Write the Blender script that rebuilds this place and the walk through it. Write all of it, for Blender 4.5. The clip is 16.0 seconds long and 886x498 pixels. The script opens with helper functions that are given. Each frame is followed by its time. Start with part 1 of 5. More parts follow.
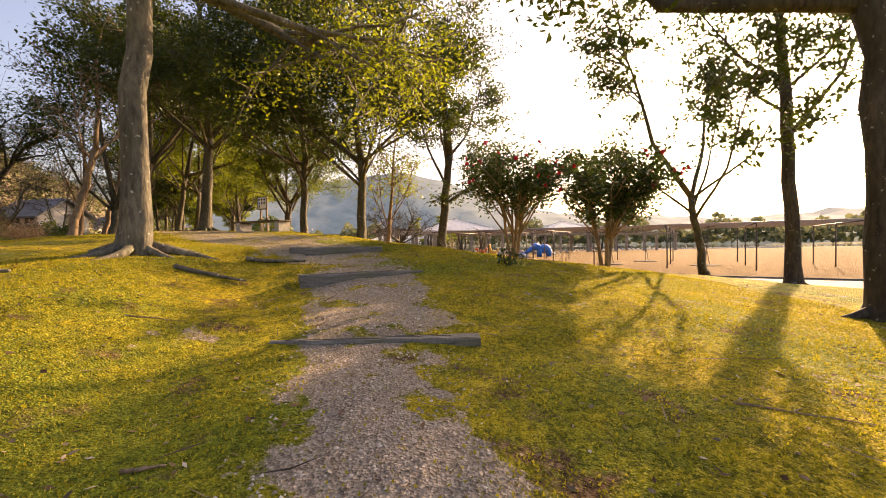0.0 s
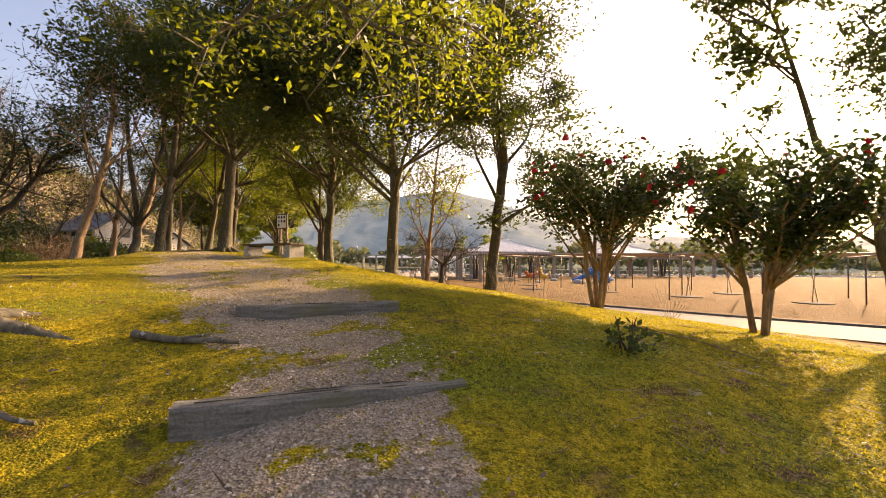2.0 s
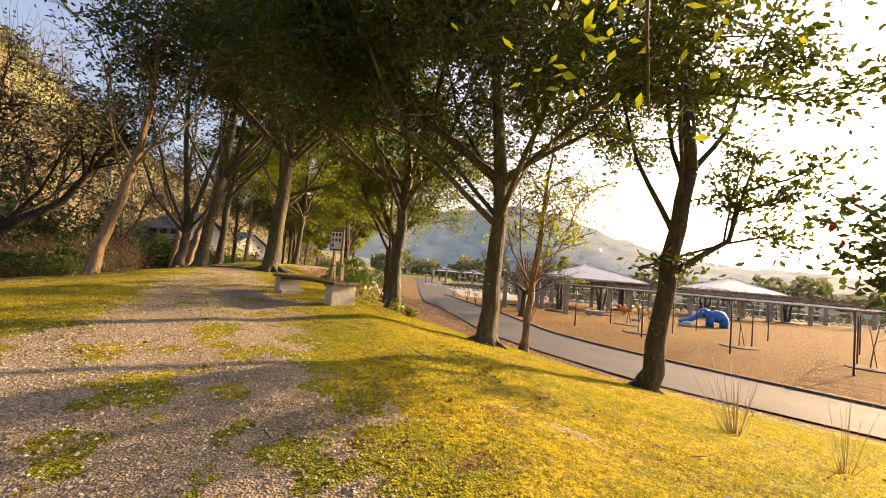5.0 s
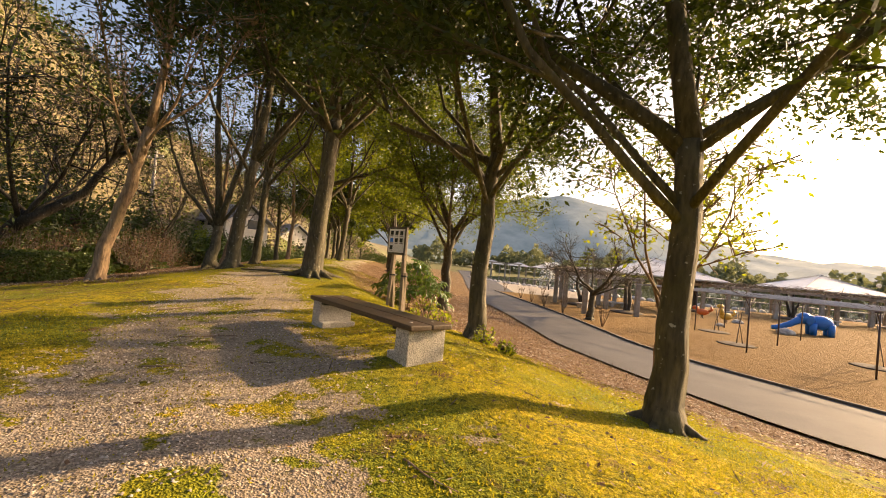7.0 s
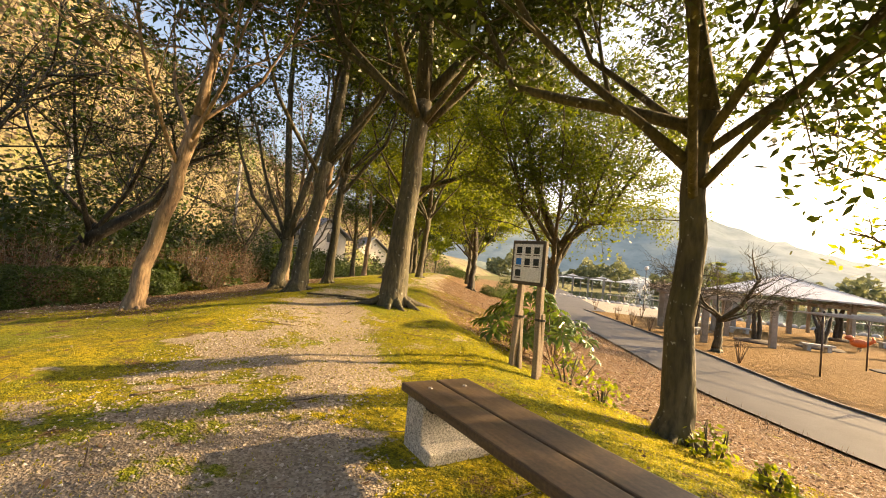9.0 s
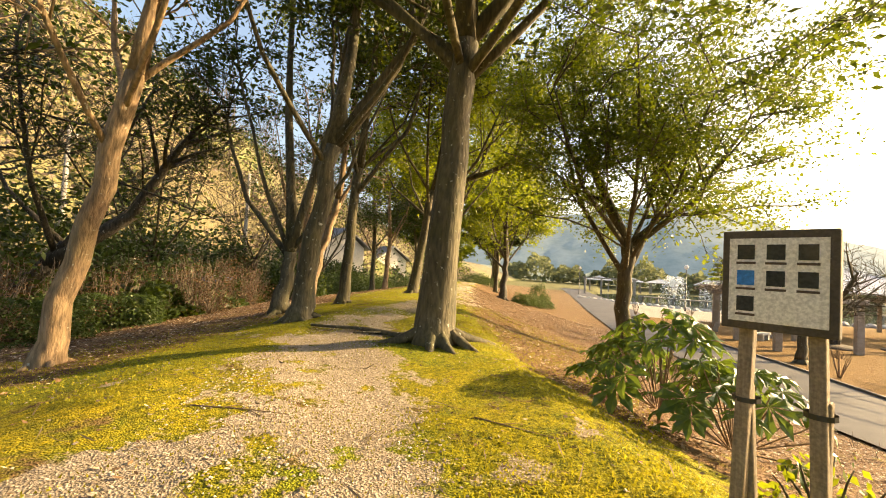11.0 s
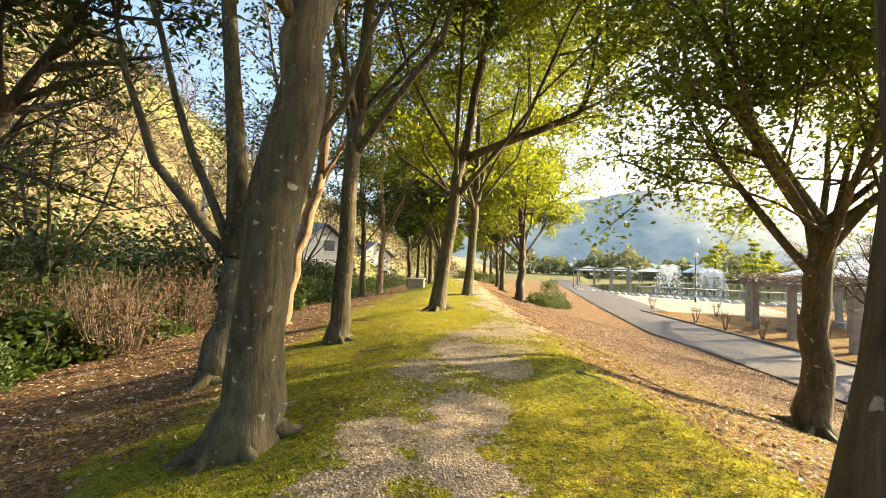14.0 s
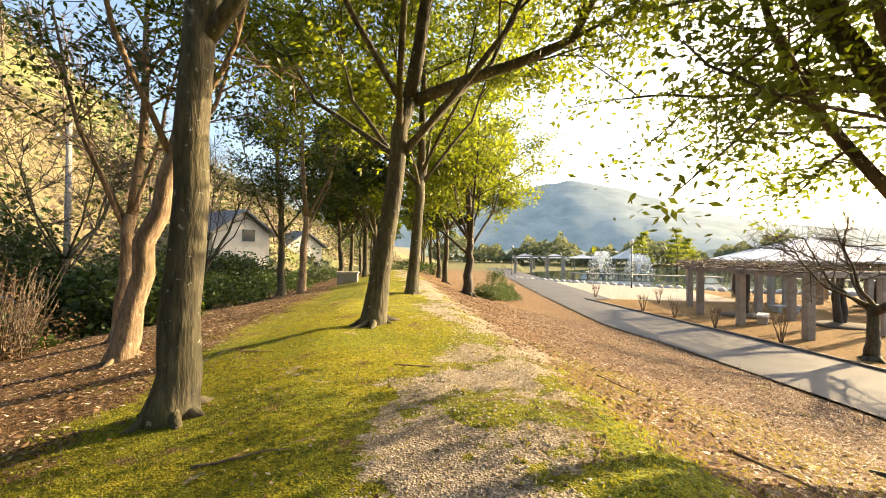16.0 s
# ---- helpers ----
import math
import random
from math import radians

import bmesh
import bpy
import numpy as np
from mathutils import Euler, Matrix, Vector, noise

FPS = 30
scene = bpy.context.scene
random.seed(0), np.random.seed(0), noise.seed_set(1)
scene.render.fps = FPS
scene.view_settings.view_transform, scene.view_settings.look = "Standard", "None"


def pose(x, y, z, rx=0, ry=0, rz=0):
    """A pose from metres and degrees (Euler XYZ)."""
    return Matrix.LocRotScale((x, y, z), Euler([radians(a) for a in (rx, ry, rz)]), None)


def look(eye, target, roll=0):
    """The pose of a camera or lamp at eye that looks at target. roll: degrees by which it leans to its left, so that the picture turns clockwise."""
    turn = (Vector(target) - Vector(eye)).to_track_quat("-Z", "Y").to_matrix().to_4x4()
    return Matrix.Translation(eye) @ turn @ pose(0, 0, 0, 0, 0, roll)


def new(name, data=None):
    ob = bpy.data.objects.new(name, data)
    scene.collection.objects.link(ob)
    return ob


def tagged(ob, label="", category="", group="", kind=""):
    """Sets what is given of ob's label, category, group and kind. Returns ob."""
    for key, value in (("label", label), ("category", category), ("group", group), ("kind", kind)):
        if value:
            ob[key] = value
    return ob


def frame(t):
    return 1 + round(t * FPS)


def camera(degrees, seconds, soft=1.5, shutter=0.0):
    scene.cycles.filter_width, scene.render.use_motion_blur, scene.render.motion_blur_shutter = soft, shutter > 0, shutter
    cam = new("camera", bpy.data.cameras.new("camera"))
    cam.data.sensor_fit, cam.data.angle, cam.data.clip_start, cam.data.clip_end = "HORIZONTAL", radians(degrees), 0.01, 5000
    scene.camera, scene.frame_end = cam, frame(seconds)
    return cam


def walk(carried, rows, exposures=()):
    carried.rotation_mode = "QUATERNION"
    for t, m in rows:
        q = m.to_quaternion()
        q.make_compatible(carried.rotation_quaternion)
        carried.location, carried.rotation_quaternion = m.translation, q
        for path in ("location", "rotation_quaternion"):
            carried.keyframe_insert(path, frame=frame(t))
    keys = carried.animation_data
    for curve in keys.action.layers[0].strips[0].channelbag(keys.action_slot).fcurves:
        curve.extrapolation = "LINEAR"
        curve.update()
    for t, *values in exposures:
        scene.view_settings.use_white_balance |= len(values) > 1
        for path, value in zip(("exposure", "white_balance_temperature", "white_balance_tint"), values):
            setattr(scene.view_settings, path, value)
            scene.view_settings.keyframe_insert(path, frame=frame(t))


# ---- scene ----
cam = camera(92.0, 16.0, soft=1.0)
PATH = [
    (0, (-0.939, 2.976, 1.175), (-0.52, 4.932, 1.144), -0.7),
    (0.5, (-0.851, 3.651, 1.272), (-0.496, 5.619, 1.264), -1.1),
    (1, (-0.736, 4.367, 1.355), (-0.434, 6.344, 1.365), -0.7),
    (1.5, (-0.526, 5.135, 1.426), (-0.27, 7.118, 1.456), -0.3),
    (2, (-0.449, 5.931, 1.54), (-0.238, 7.92, 1.593), 0.6),
    (2.5, (-0.426, 6.672, 1.707), (-0.266, 8.664, 1.788), 1.6),
    (3, (-0.508, 7.381, 1.819), (-0.414, 9.376, 1.927), 2.1),
    (3.5, (-0.568, 8.142, 1.852), (-0.548, 10.138, 1.975), 2.9),
    (4, (-0.689, 8.854, 1.983), (-0.716, 10.85, 2.107), 3.6),
    (6.5, (-1.941, 12.372, 2.504), (-2.19, 14.356, 2.55), 5.4),
    (7, (-2.308, 13.101, 2.548), (-2.605, 15.079, 2.588), 5.2),
    (7.5, (-2.623, 13.778, 2.569), (-2.993, 15.743, 2.615), 5.4),
    (8, (-2.955, 14.477, 2.613), (-3.414, 16.422, 2.673), 5.6),
    (8.5, (-3.32, 15.073, 2.658), (-3.867, 16.996, 2.726), 5.5),
    (9, (-3.691, 15.713, 2.678), (-4.317, 17.611, 2.744), 5.5),
    (11.5, (-5.451, 18.697, 2.762), (-6.16, 20.564, 2.853), 3.2),
    (12, (-5.877, 19.389, 2.787), (-6.575, 21.261, 2.871), 3.2),
    (12.5, (-6.368, 20.053, 2.821), (-7.069, 21.925, 2.905), 2.7),
    (13, (-6.911, 20.728, 2.836), (-7.597, 22.605, 2.91), 2.2),
    (13.5, (-7.481, 21.348, 2.877), (-8.145, 23.234, 2.945), 1.9),
    (14, (-7.92, 21.907, 2.921), (-8.533, 23.81, 2.986), 1.5),
    (14.5, (-8.307, 22.518, 2.969), (-8.851, 24.441, 3.038), 1.1),
    (15, (-8.578, 23.262, 2.968), (-9.054, 25.203, 3.031), 1.4),
    (15.5, (-8.762, 23.98, 2.972), (-9.163, 25.939, 3.025), 1.1),
    (16, (-8.891, 24.788, 2.945), (-9.213, 26.762, 2.966), 0.6),
]
walk(cam, [(t, look(eye, target, roll)) for t, eye, target, roll in PATH],
     exposures=[(0, 1.3, 7400, 28), (4, 1.37, 7200, 26), (6.5, 1.15, 7300, 22), (7.5, 1.25, 7300, 22), (9, 1.6, 7500, 16), (11.5, 1.75, 7400, 10), (13, 1.85, 6800, 8), (14.5, 2.0, 6400, 8), (15.5, 1.95, 6400, 9), (16, 1.8, 6500, 10)])

# ---- light ----
SUN_AZ, SUN_EL = radians(52.0), radians(19.5)   # clockwise from +y, above the horizon
world = bpy.data.worlds.new("world")
scene.world = world
world.use_nodes = True
wn = world.node_tree.nodes
sky = wn.new("ShaderNodeTexSky")
sky.sky_type, sky.sun_disc = "NISHITA", False
sky.sun_elevation, sky.sun_rotation = SUN_EL, SUN_AZ
sky.air_density, sky.dust_density, sky.ozone_density = 1.0, 4.0, 1.0
wn["Background"].inputs["Strength"].default_value = 0.13
world.node_tree.links.new(sky.outputs[0], wn["Background"].inputs["Color"])
sun = new("sun", bpy.data.lights.new("sun", "SUN"))
sun.data.energy, sun.data.angle, sun.data.color = 5.0, radians(0.6), (1.0, 0.75, 0.41)
toward = Vector((math.sin(SUN_AZ) * math.cos(SUN_EL), math.cos(SUN_AZ) * math.cos(SUN_EL), math.sin(SUN_EL)))
sun.matrix_world = toward.to_track_quat("Z", "Y").to_matrix().to_4x4()


# ---- materials ----
def nodes_of(name):
    m = bpy.data.materials.new(name)
    m.use_nodes = True
    t = m.node_tree
    return m, t, t.nodes["Principled BSDF"]


def noise_node(t, scale, detail=4.0, coord="Object", rough=0.55, stretch=None):
    c = t.nodes.new("ShaderNodeTexCoord")
    n = t.nodes.new("ShaderNodeTexNoise")
    n.inputs["Scale"].default_value, n.inputs["Detail"].default_value, n.inputs["Roughness"].default_value = scale, detail, rough
    if stretch:
        mp = t.nodes.new("ShaderNodeMapping")
        mp.inputs["Scale"].default_value = stretch
        t.links.new(c.outputs[coord], mp.inputs[0])
        t.links.new(mp.outputs[0], n.inputs["Vector"])
    else:
        t.links.new(c.outputs[coord], n.inputs["Vector"])
    return n


def ramp_node(t, source, stops):
    r = t.nodes.new("ShaderNodeValToRGB")
    e = r.color_ramp.elements
    while len(e) < len(stops):
        e.new(0.5)
    for k, (p, c) in zip(e, stops):
        k.position, k.color = p, (*c, 1) if len(c) == 3 else c
    t.links.new(source, r.inputs[0])
    return r


def mix_node(t, factor, a, b, mode="MIX"):
    m = t.nodes.new("ShaderNodeMix")
    m.data_type, m.blend_type = "RGBA", mode
    for key, v in ((0, factor), (6, a), (7, b)):
        if hasattr(v, "links"):
            t.links.new(v, m.inputs[key])
        elif key:
            m.inputs[key].default_value = (*v, 1)
        else:
            m.inputs[key].default_value = v
    return m.outputs[2]


def bump_node(t, p, height, strength, distance):
    b = t.nodes.new("ShaderNodeBump")
    b.inputs["Strength"].default_value, b.inputs["Distance"].default_value = strength, distance
    t.links.new(height, b.inputs["Height"])
    t.links.new(b.outputs[0], p.inputs["Normal"])


def surface(name, dark, light, scale=6.0, rough=0.8, bump=0.3, distance=0.01, metal=0.0, blotch=None, fine=60.0, stretch=None, coord="Object", grains=(0.72, 1.12)):
    """A plain surface with a coarse and a fine variation of its colour and a relief."""
    m, t, p = nodes_of(name)
    a, b = noise_node(t, scale, 5, coord, stretch=stretch), noise_node(t, fine, 3, coord)
    col = ramp_node(t, a.outputs[0], [(0.3, dark), (0.7, light)]).outputs[0]
    grain = ramp_node(t, b.outputs[0], [(0.36, (grains[0],) * 3), (0.64, (grains[1],) * 3)]).outputs[0]
    col = mix_node(t, 1.0, col, grain, "MULTIPLY")
    if blotch:
        s = noise_node(t, scale * 0.37, 3, coord)
        f = ramp_node(t, s.outputs[0], [(0.52, (0, 0, 0)), (0.66, (1, 1, 1))]).outputs[0]
        col = mix_node(t, f, col, blotch)
    t.links.new(col, p.inputs["Base Color"])
    p.inputs["Roughness"].default_value, p.inputs["Metallic"].default_value = rough, metal
    if bump:
        bump_node(t, p, mix_node(t, 0.5, a.outputs[0], b.outputs[0]), bump, distance)
    return m


def leafy(name, dark, light, back, gloss=0.45, through_share=0.45):
    """Leaves: each island has its own tone; some light comes through them."""
    m, t, p = nodes_of(name)
    g = t.nodes.new("ShaderNodeNewGeometry")
    col = ramp_node(t, g.outputs["Random Per Island"], [(0.0, dark), (0.6, light), (1.0, tuple(1.25 * c for c in light))]).outputs[0]
    t.links.new(col, p.inputs["Base Color"])
    p.inputs["Roughness"].default_value = gloss
    p.inputs["Specular IOR Level"].default_value = 0.3
    tr = t.nodes.new("ShaderNodeBsdfTranslucent")
    tcol = mix_node(t, 0.75, col, back)
    t.links.new(tcol, tr.inputs[0])
    mx = t.nodes.new("ShaderNodeMixShader")
    mx.inputs[0].default_value = through_share
    t.links.new(p.outputs[0], mx.inputs[1])
    t.links.new(tr.outputs[0], mx.inputs[2])
    t.links.new(mx.outputs[0], t.nodes["Material Output"].inputs[0])
    return m


def bark(name, dark, light, moss=(0.075, 0.072, 0.022), lichen=(0.42, 0.43, 0.36)):
    m, t, p = nodes_of(name)
    a = noise_node(t, 3.0, 6, stretch=(1, 1, 0.3))
    b = noise_node(t, 22.0, 5, stretch=(1, 1, 0.25))
    col = ramp_node(t, a.outputs[0], [(0.3, dark), (0.7, light)]).outputs[0]
    col = mix_node(t, 0.8, col, ramp_node(t, b.outputs[0], [(0.32, (0.32, 0.32, 0.32)), (0.62, (1.3, 1.3, 1.3))]).outputs[0], "MULTIPLY")
    s = noise_node(t, 1.7, 4)
    col = mix_node(t, ramp_node(t, s.outputs[0], [(0.5, (0, 0, 0)), (0.7, (0.7, 0.7, 0.7))]).outputs[0], col, moss)
    v = noise_node(t, 15.0, 3)
    col = mix_node(t, ramp_node(t, v.outputs[0], [(0.66, (0, 0, 0)), (0.70, (0.7, 0.7, 0.7))]).outputs[0], col, lichen)
    t.links.new(col, p.inputs["Base Color"])
    p.inputs["Roughness"].default_value = 0.85
    bump_node(t, p, mix_node(t, 0.6, a.outputs[0], b.outputs[0]), 0.9, 0.04)
    return m


BARK = bark("grey_bark", (0.038, 0.034, 0.020), (0.135, 0.113, 0.066))
BARK_TAN = bark("tan_bark", (0.17, 0.11, 0.065), (0.33, 0.23, 0.14), (0.13, 0.10, 0.05))
BARK_PALE = bark("pale_bark", (0.07, 0.064, 0.048), (0.20, 0.175, 0.13), (0.10, 0.10, 0.05), (0.5, 0.52, 0.45))
BARK_DARK = bark("dark_bark", (0.03, 0.025, 0.02), (0.09, 0.075, 0.055), (0.05, 0.05, 0.02))
# One evergreen leaf, painted dark for shaded crowns, lighter and golden for sunlit ones.
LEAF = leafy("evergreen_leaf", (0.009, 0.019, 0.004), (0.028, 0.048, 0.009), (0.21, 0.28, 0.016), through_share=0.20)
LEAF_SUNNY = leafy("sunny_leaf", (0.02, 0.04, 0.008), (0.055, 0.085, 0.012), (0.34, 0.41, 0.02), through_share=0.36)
LEAF_LIT_GOLD = leafy("lit_golden_leaf", (0.034, 0.058, 0.008), (0.085, 0.115, 0.014), (0.42, 0.48, 0.02), through_share=0.46)
LEAF_CAMELLIA = leafy("camellia_leaf", (0.012, 0.026, 0.009), (0.032, 0.056, 0.016), (0.12, 0.18, 0.03), 0.3, 0.25)
LEAF_SHRUB = leafy("shrub_leaf", (0.015, 0.032, 0.009), (0.045, 0.072, 0.018), (0.14, 0.20, 0.03), 0.45, 0.3)
LEAF_BROWN = leafy("withered_leaf", (0.05, 0.03, 0.016), (0.15, 0.09, 0.048), (0.20, 0.11, 0.05), 0.7, 0.2)
LEAF_FATSIA = leafy("fatsia_leaf", (0.03, 0.07, 0.02), (0.07, 0.13, 0.03), (0.25, 0.34, 0.03), 0.25, 0.25)
PETAL = leafy("red_petal", (0.42, 0.01, 0.02), (0.62, 0.025, 0.035), (0.7, 0.03, 0.03), 0.5, 0.3)
CONCRETE = surface("weathered_concrete", (0.27, 0.24, 0.20), (0.42, 0.39, 0.34), 3.0, 0.85, 0.3, 0.004, blotch=(0.25, 0.22, 0.17))
GRANITE = surface("speckled_granite", (0.36, 0.34, 0.30), (0.50, 0.47, 0.42), 14.0, 0.65, 0.2, 0.003, fine=95.0, grains=(0.42, 1.35))
PLANK = surface("brown_painted_board", (0.07, 0.045, 0.028), (0.12, 0.08, 0.05), 4.0, 0.5, 0.25, 0.002, stretch=(1, 12, 12))
TIMBER = surface("weathered_timber", (0.085, 0.08, 0.07), (0.25, 0.24, 0.21), 3.0, 0.85, 0.5, 0.01, stretch=(1, 14, 14), blotch=(0.13, 0.13, 0.07))
POST_WOOD = surface("grey_post_wood", (0.16, 0.12, 0.085), (0.30, 0.24, 0.17), 4.0, 0.8, 0.4, 0.004, stretch=(14, 14, 1))
STEEL_BROWN = surface("brown_painted_steel", (0.06, 0.04, 0.032), (0.10, 0.065, 0.05), 8.0, 0.5, 0.1, 0.001)
STEEL_PALE = surface("galvanised_pipe", (0.40, 0.37, 0.34), (0.55, 0.52, 0.48), 8.0, 0.4, 0.1, 0.001, metal=0.6)
BLUE = surface("blue_gelcoat", (0.012, 0.16, 0.55), (0.02, 0.21, 0.65), 3.0, 0.3, 0.05, 0.002)
YELLOW = surface("yellow_paint", (0.62, 0.38, 0.05), (0.74, 0.48, 0.08), 5.0, 0.4, 0.05, 0.002)
ORANGE = surface("orange_paint", (0.62, 0.13, 0.03), (0.72, 0.18, 0.04), 5.0, 0.4, 0.05, 0.002)
WHITE = surface("white_paint", (0.68, 0.66, 0.62), (0.8, 0.78, 0.75), 3.0, 0.6, 0.1, 0.002)
BLACK = surface("black_metal", (0.02, 0.02, 0.02), (0.035, 0.035, 0.035), 8.0, 0.45, 0.05, 0.001)
ROOF_PALE = surface("pale_sheet_roof", (0.45, 0.45, 0.45), (0.6, 0.6, 0.6), 2.0, 0.4, 0.1, 0.003)
ROOF_TILE = surface("grey_roof_tile", (0.10, 0.11, 0.125), (0.19, 0.20, 0.22), 5.0, 0.6, 0.3, 0.01)
PLASTER = surface("cream_plaster", (0.56, 0.52, 0.45), (0.70, 0.66, 0.58), 1.5, 0.85, 0.1, 0.003)
GLASS_DARK = surface("dark_window_glass", (0.03, 0.035, 0.04), (0.06, 0.065, 0.07), 1.0, 0.08, 0, 0)
STONE = surface("pale_stone", (0.35, 0.34, 0.32), (0.55, 0.54, 0.5), 5.0, 0.8, 0.4, 0.01)
VINE = bark("vine_wood", (0.10, 0.075, 0.055), (0.22, 0.17, 0.125), (0.14, 0.10, 0.07))
SOIL = surface("dark_soil", (0.05, 0.035, 0.022), (0.11, 0.08, 0.05), 6.0, 0.95, 0.6, 0.02)
WATER, wt, wp = nodes_of("lake_water")
wp.inputs["Base Color"].default_value, wp.inputs["Roughness"].default_value = (0.05, 0.07, 0.06, 1), 0.06
bump_node(wt, wp, noise_node(wt, 3.0, 3, stretch=(1, 0.35, 1)).outputs[0], 0.12, 0.03)
SPRAY, st_, sp_ = nodes_of("white_spray")
sp_.inputs["Base Color"].default_value, sp_.inputs["Roughness"].default_value = (0.9, 0.92, 0.93, 1), 0.5
ASPHALT = surface("grey_asphalt", (0.075, 0.073, 0.075), (0.11, 0.107, 0.11), 0.9, 0.8, 0.25, 0.004, fine=120.0, blotch=(0.095, 0.09, 0.09))
ASPHALT.node_tree.nodes["Principled BSDF"].inputs["Specular IOR Level"].default_value = 0.2


# ---- mesh helpers ----
def mesh_of(name, verts, faces, materials, smooth=False):
    me = bpy.data.meshes.new(name)
    verts = np.asarray(verts, np.float32)
    if isinstance(faces, np.ndarray):
        n, k = faces.shape
        me.vertices.add(len(verts))
        me.vertices.foreach_set("co", verts.ravel())
        me.loops.add(n * k)
        me.loops.foreach_set("vertex_index", faces.astype(np.int32).ravel())
        me.polygons.add(n)
        me.polygons.foreach_set("loop_start", np.arange(0, n * k, k, dtype=np.int32))
        me.update(calc_edges=True)
    else:
        me.from_pydata(verts.tolist(), [], faces)
        me.update()
    for m in materials if isinstance(materials, (list, tuple)) else [materials]:
        me.materials.append(m)
    if smooth:
        me.polygons.foreach_set("use_smooth", np.ones(len(me.polygons), bool))
    return me


def thing(name, x, y, z, label, category, group="", turn=0.0):
    ob = new(name)
    ob.matrix_basis = pose(x, y, z, 0, 0, turn)
    return tagged(ob, label, category, group)


def child(name, me, parent, label="", at=None):
    ob = new(name, me)
    ob.parent = parent
    if at is not None:
        ob.matrix_basis = at
    if label:
        ob["label"] = label
    return ob


def part(name, bm, material, parent, label="", smooth=False):
    me = bpy.data.meshes.new(name)
    bm.to_mesh(me)
    bm.free()
    me.materials.append(material)
    if smooth:
        me.polygons.foreach_set("use_smooth", np.ones(len(me.polygons), bool))
    return child(name, me, parent, label)


def box(sx, sy, sz, at=(0, 0, 0), bevel=0.01, turn=(0, 0, 0), bm=None):
    """A bevelled block, centred at at."""
    own = bmesh.new()
    bmesh.ops.create_cube(own, size=1.0, matrix=Matrix.Diagonal((sx, sy, sz, 1)))
    if bevel:
        bmesh.ops.bevel(own, geom=own.edges[:], offset=min(bevel, 0.3 * min(sx, sy, sz)), segments=2, affect="EDGES", profile=0.6)
    bmesh.ops.transform(own, matrix=pose(*at, *turn), verts=own.verts)
    if bm is None:
        return own
    me = bpy.data.meshes.new("joined")
    own.to_mesh(me)
    own.free()
    bm.from_mesh(me)
    bpy.data.meshes.remove(me)
    return bm


class Tubes:
    """Gathers tapered tubes into one mesh."""

    def __init__(self):
        self.v, self.f = [], []

    def add(self, points, radii, sides=7, seed=0, rough=0.0):
        P = np.asarray(points, float)
        n = len(P)
        R = np.broadcast_to(np.asarray(radii, float), (n,))
        T = np.gradient(P, axis=0)
        T /= np.linalg.norm(T, axis=1, keepdims=True) + 1e-9
        ref = np.array([1.0, 0, 0]) if abs(T[0][0]) < 0.8 else np.array([0, 1.0, 0])
        a = np.arange(sides) * 2 * math.pi / sides
        rng = np.random.default_rng(seed)
        start = len(self.v)
        wob = 1 + rough * rng.normal(size=sides)
        for i in range(n):
            u = np.cross(T[i], ref)
            u /= np.linalg.norm(u) + 1e-9
            w = np.cross(T[i], u)
            r = R[i] * wob * (1 + 0.5 * rough * rng.normal(size=sides))
            self.v.extend((P[i] + (np.cos(a) * r)[:, None] * u + (np.sin(a) * r)[:, None] * w).tolist())
        for i in range(n - 1):
            for k in range(sides):
                q = start + i * sides
                self.f.append((q + k, q + (k + 1) % sides, q + sides + (k + 1) % sides, q + sides + k))
        self.f.append(tuple(start + (n - 1) * sides + k for k in range(sides)))
        self.f.append(tuple(start + k for k in reversed(range(sides))))
        return self

    def mesh(self, name, material):
        return mesh_of(name, self.v, self.f, material, True)


def curve_points(a, b, n=6, bend=0.1, rng=None, droop=0.0):
    """A wandering line from a to b."""
    a, b = np.asarray(a, float), np.asarray(b, float)
    s = np.linspace(0, 1, n)[:, None]
    P = a + (b - a) * s
    L = np.linalg.norm(b - a)
    if rng is not None:
        off = rng.normal(size=(n, 3)) * bend * L * 0.5
        off[0] = 0
        P = P + np.cumsum(off, 0) * 0.35 * (s ** 0.5)
    P[:, 2] += droop * L * (s[:, 0] ** 2)
    return P


def leaf_mesh(name, centres, size, material, rng, aspect=0.45, droop=0.25):
    """Many folded leaf blades, four corners and a raised midrib each."""
    n = len(centres)
    d = rng.normal(size=(n, 3))
    d[:, 2] = d[:, 2] * 0.6 - droop
    d /= np.linalg.norm(d, axis=1, keepdims=True)
    side = np.cross(d, rng.normal(size=(n, 3)))
    side /= np.linalg.norm(side, axis=1, keepdims=True) + 1e-9
    L = (size * rng.uniform(0.65, 1.3, n))[:, None]
    c = np.asarray(centres)
    W = L * aspect * 0.5
    v = np.stack([c - d * L * 0.5, c + side * W - d * L * 0.08, c + d * L * 0.5, c - side * W - d * L * 0.08], 1).reshape(-1, 3)
    f = np.arange(4 * n).reshape(n, 4)
    return mesh_of(name, v, f, material)


def far_moss(t):
    """Where the moss of the upper mound takes over from the golden moss of the slope, along y."""
    g = t.nodes.new("ShaderNodeNewGeometry")
    s = t.nodes.new("ShaderNodeSeparateXYZ")
    t.links.new(g.outputs["Position"], s.inputs[0])
    m = t.nodes.new("ShaderNodeMapRange")
    t.links.new(s.outputs["Y"], m.inputs["Value"])
    for key, v in (("From Min", 16.0), ("From Max", 25.0), ("To Min", 0.0), ("To Max", 0.6)):
        m.inputs[key].default_value = v
    return m.outputs[0]


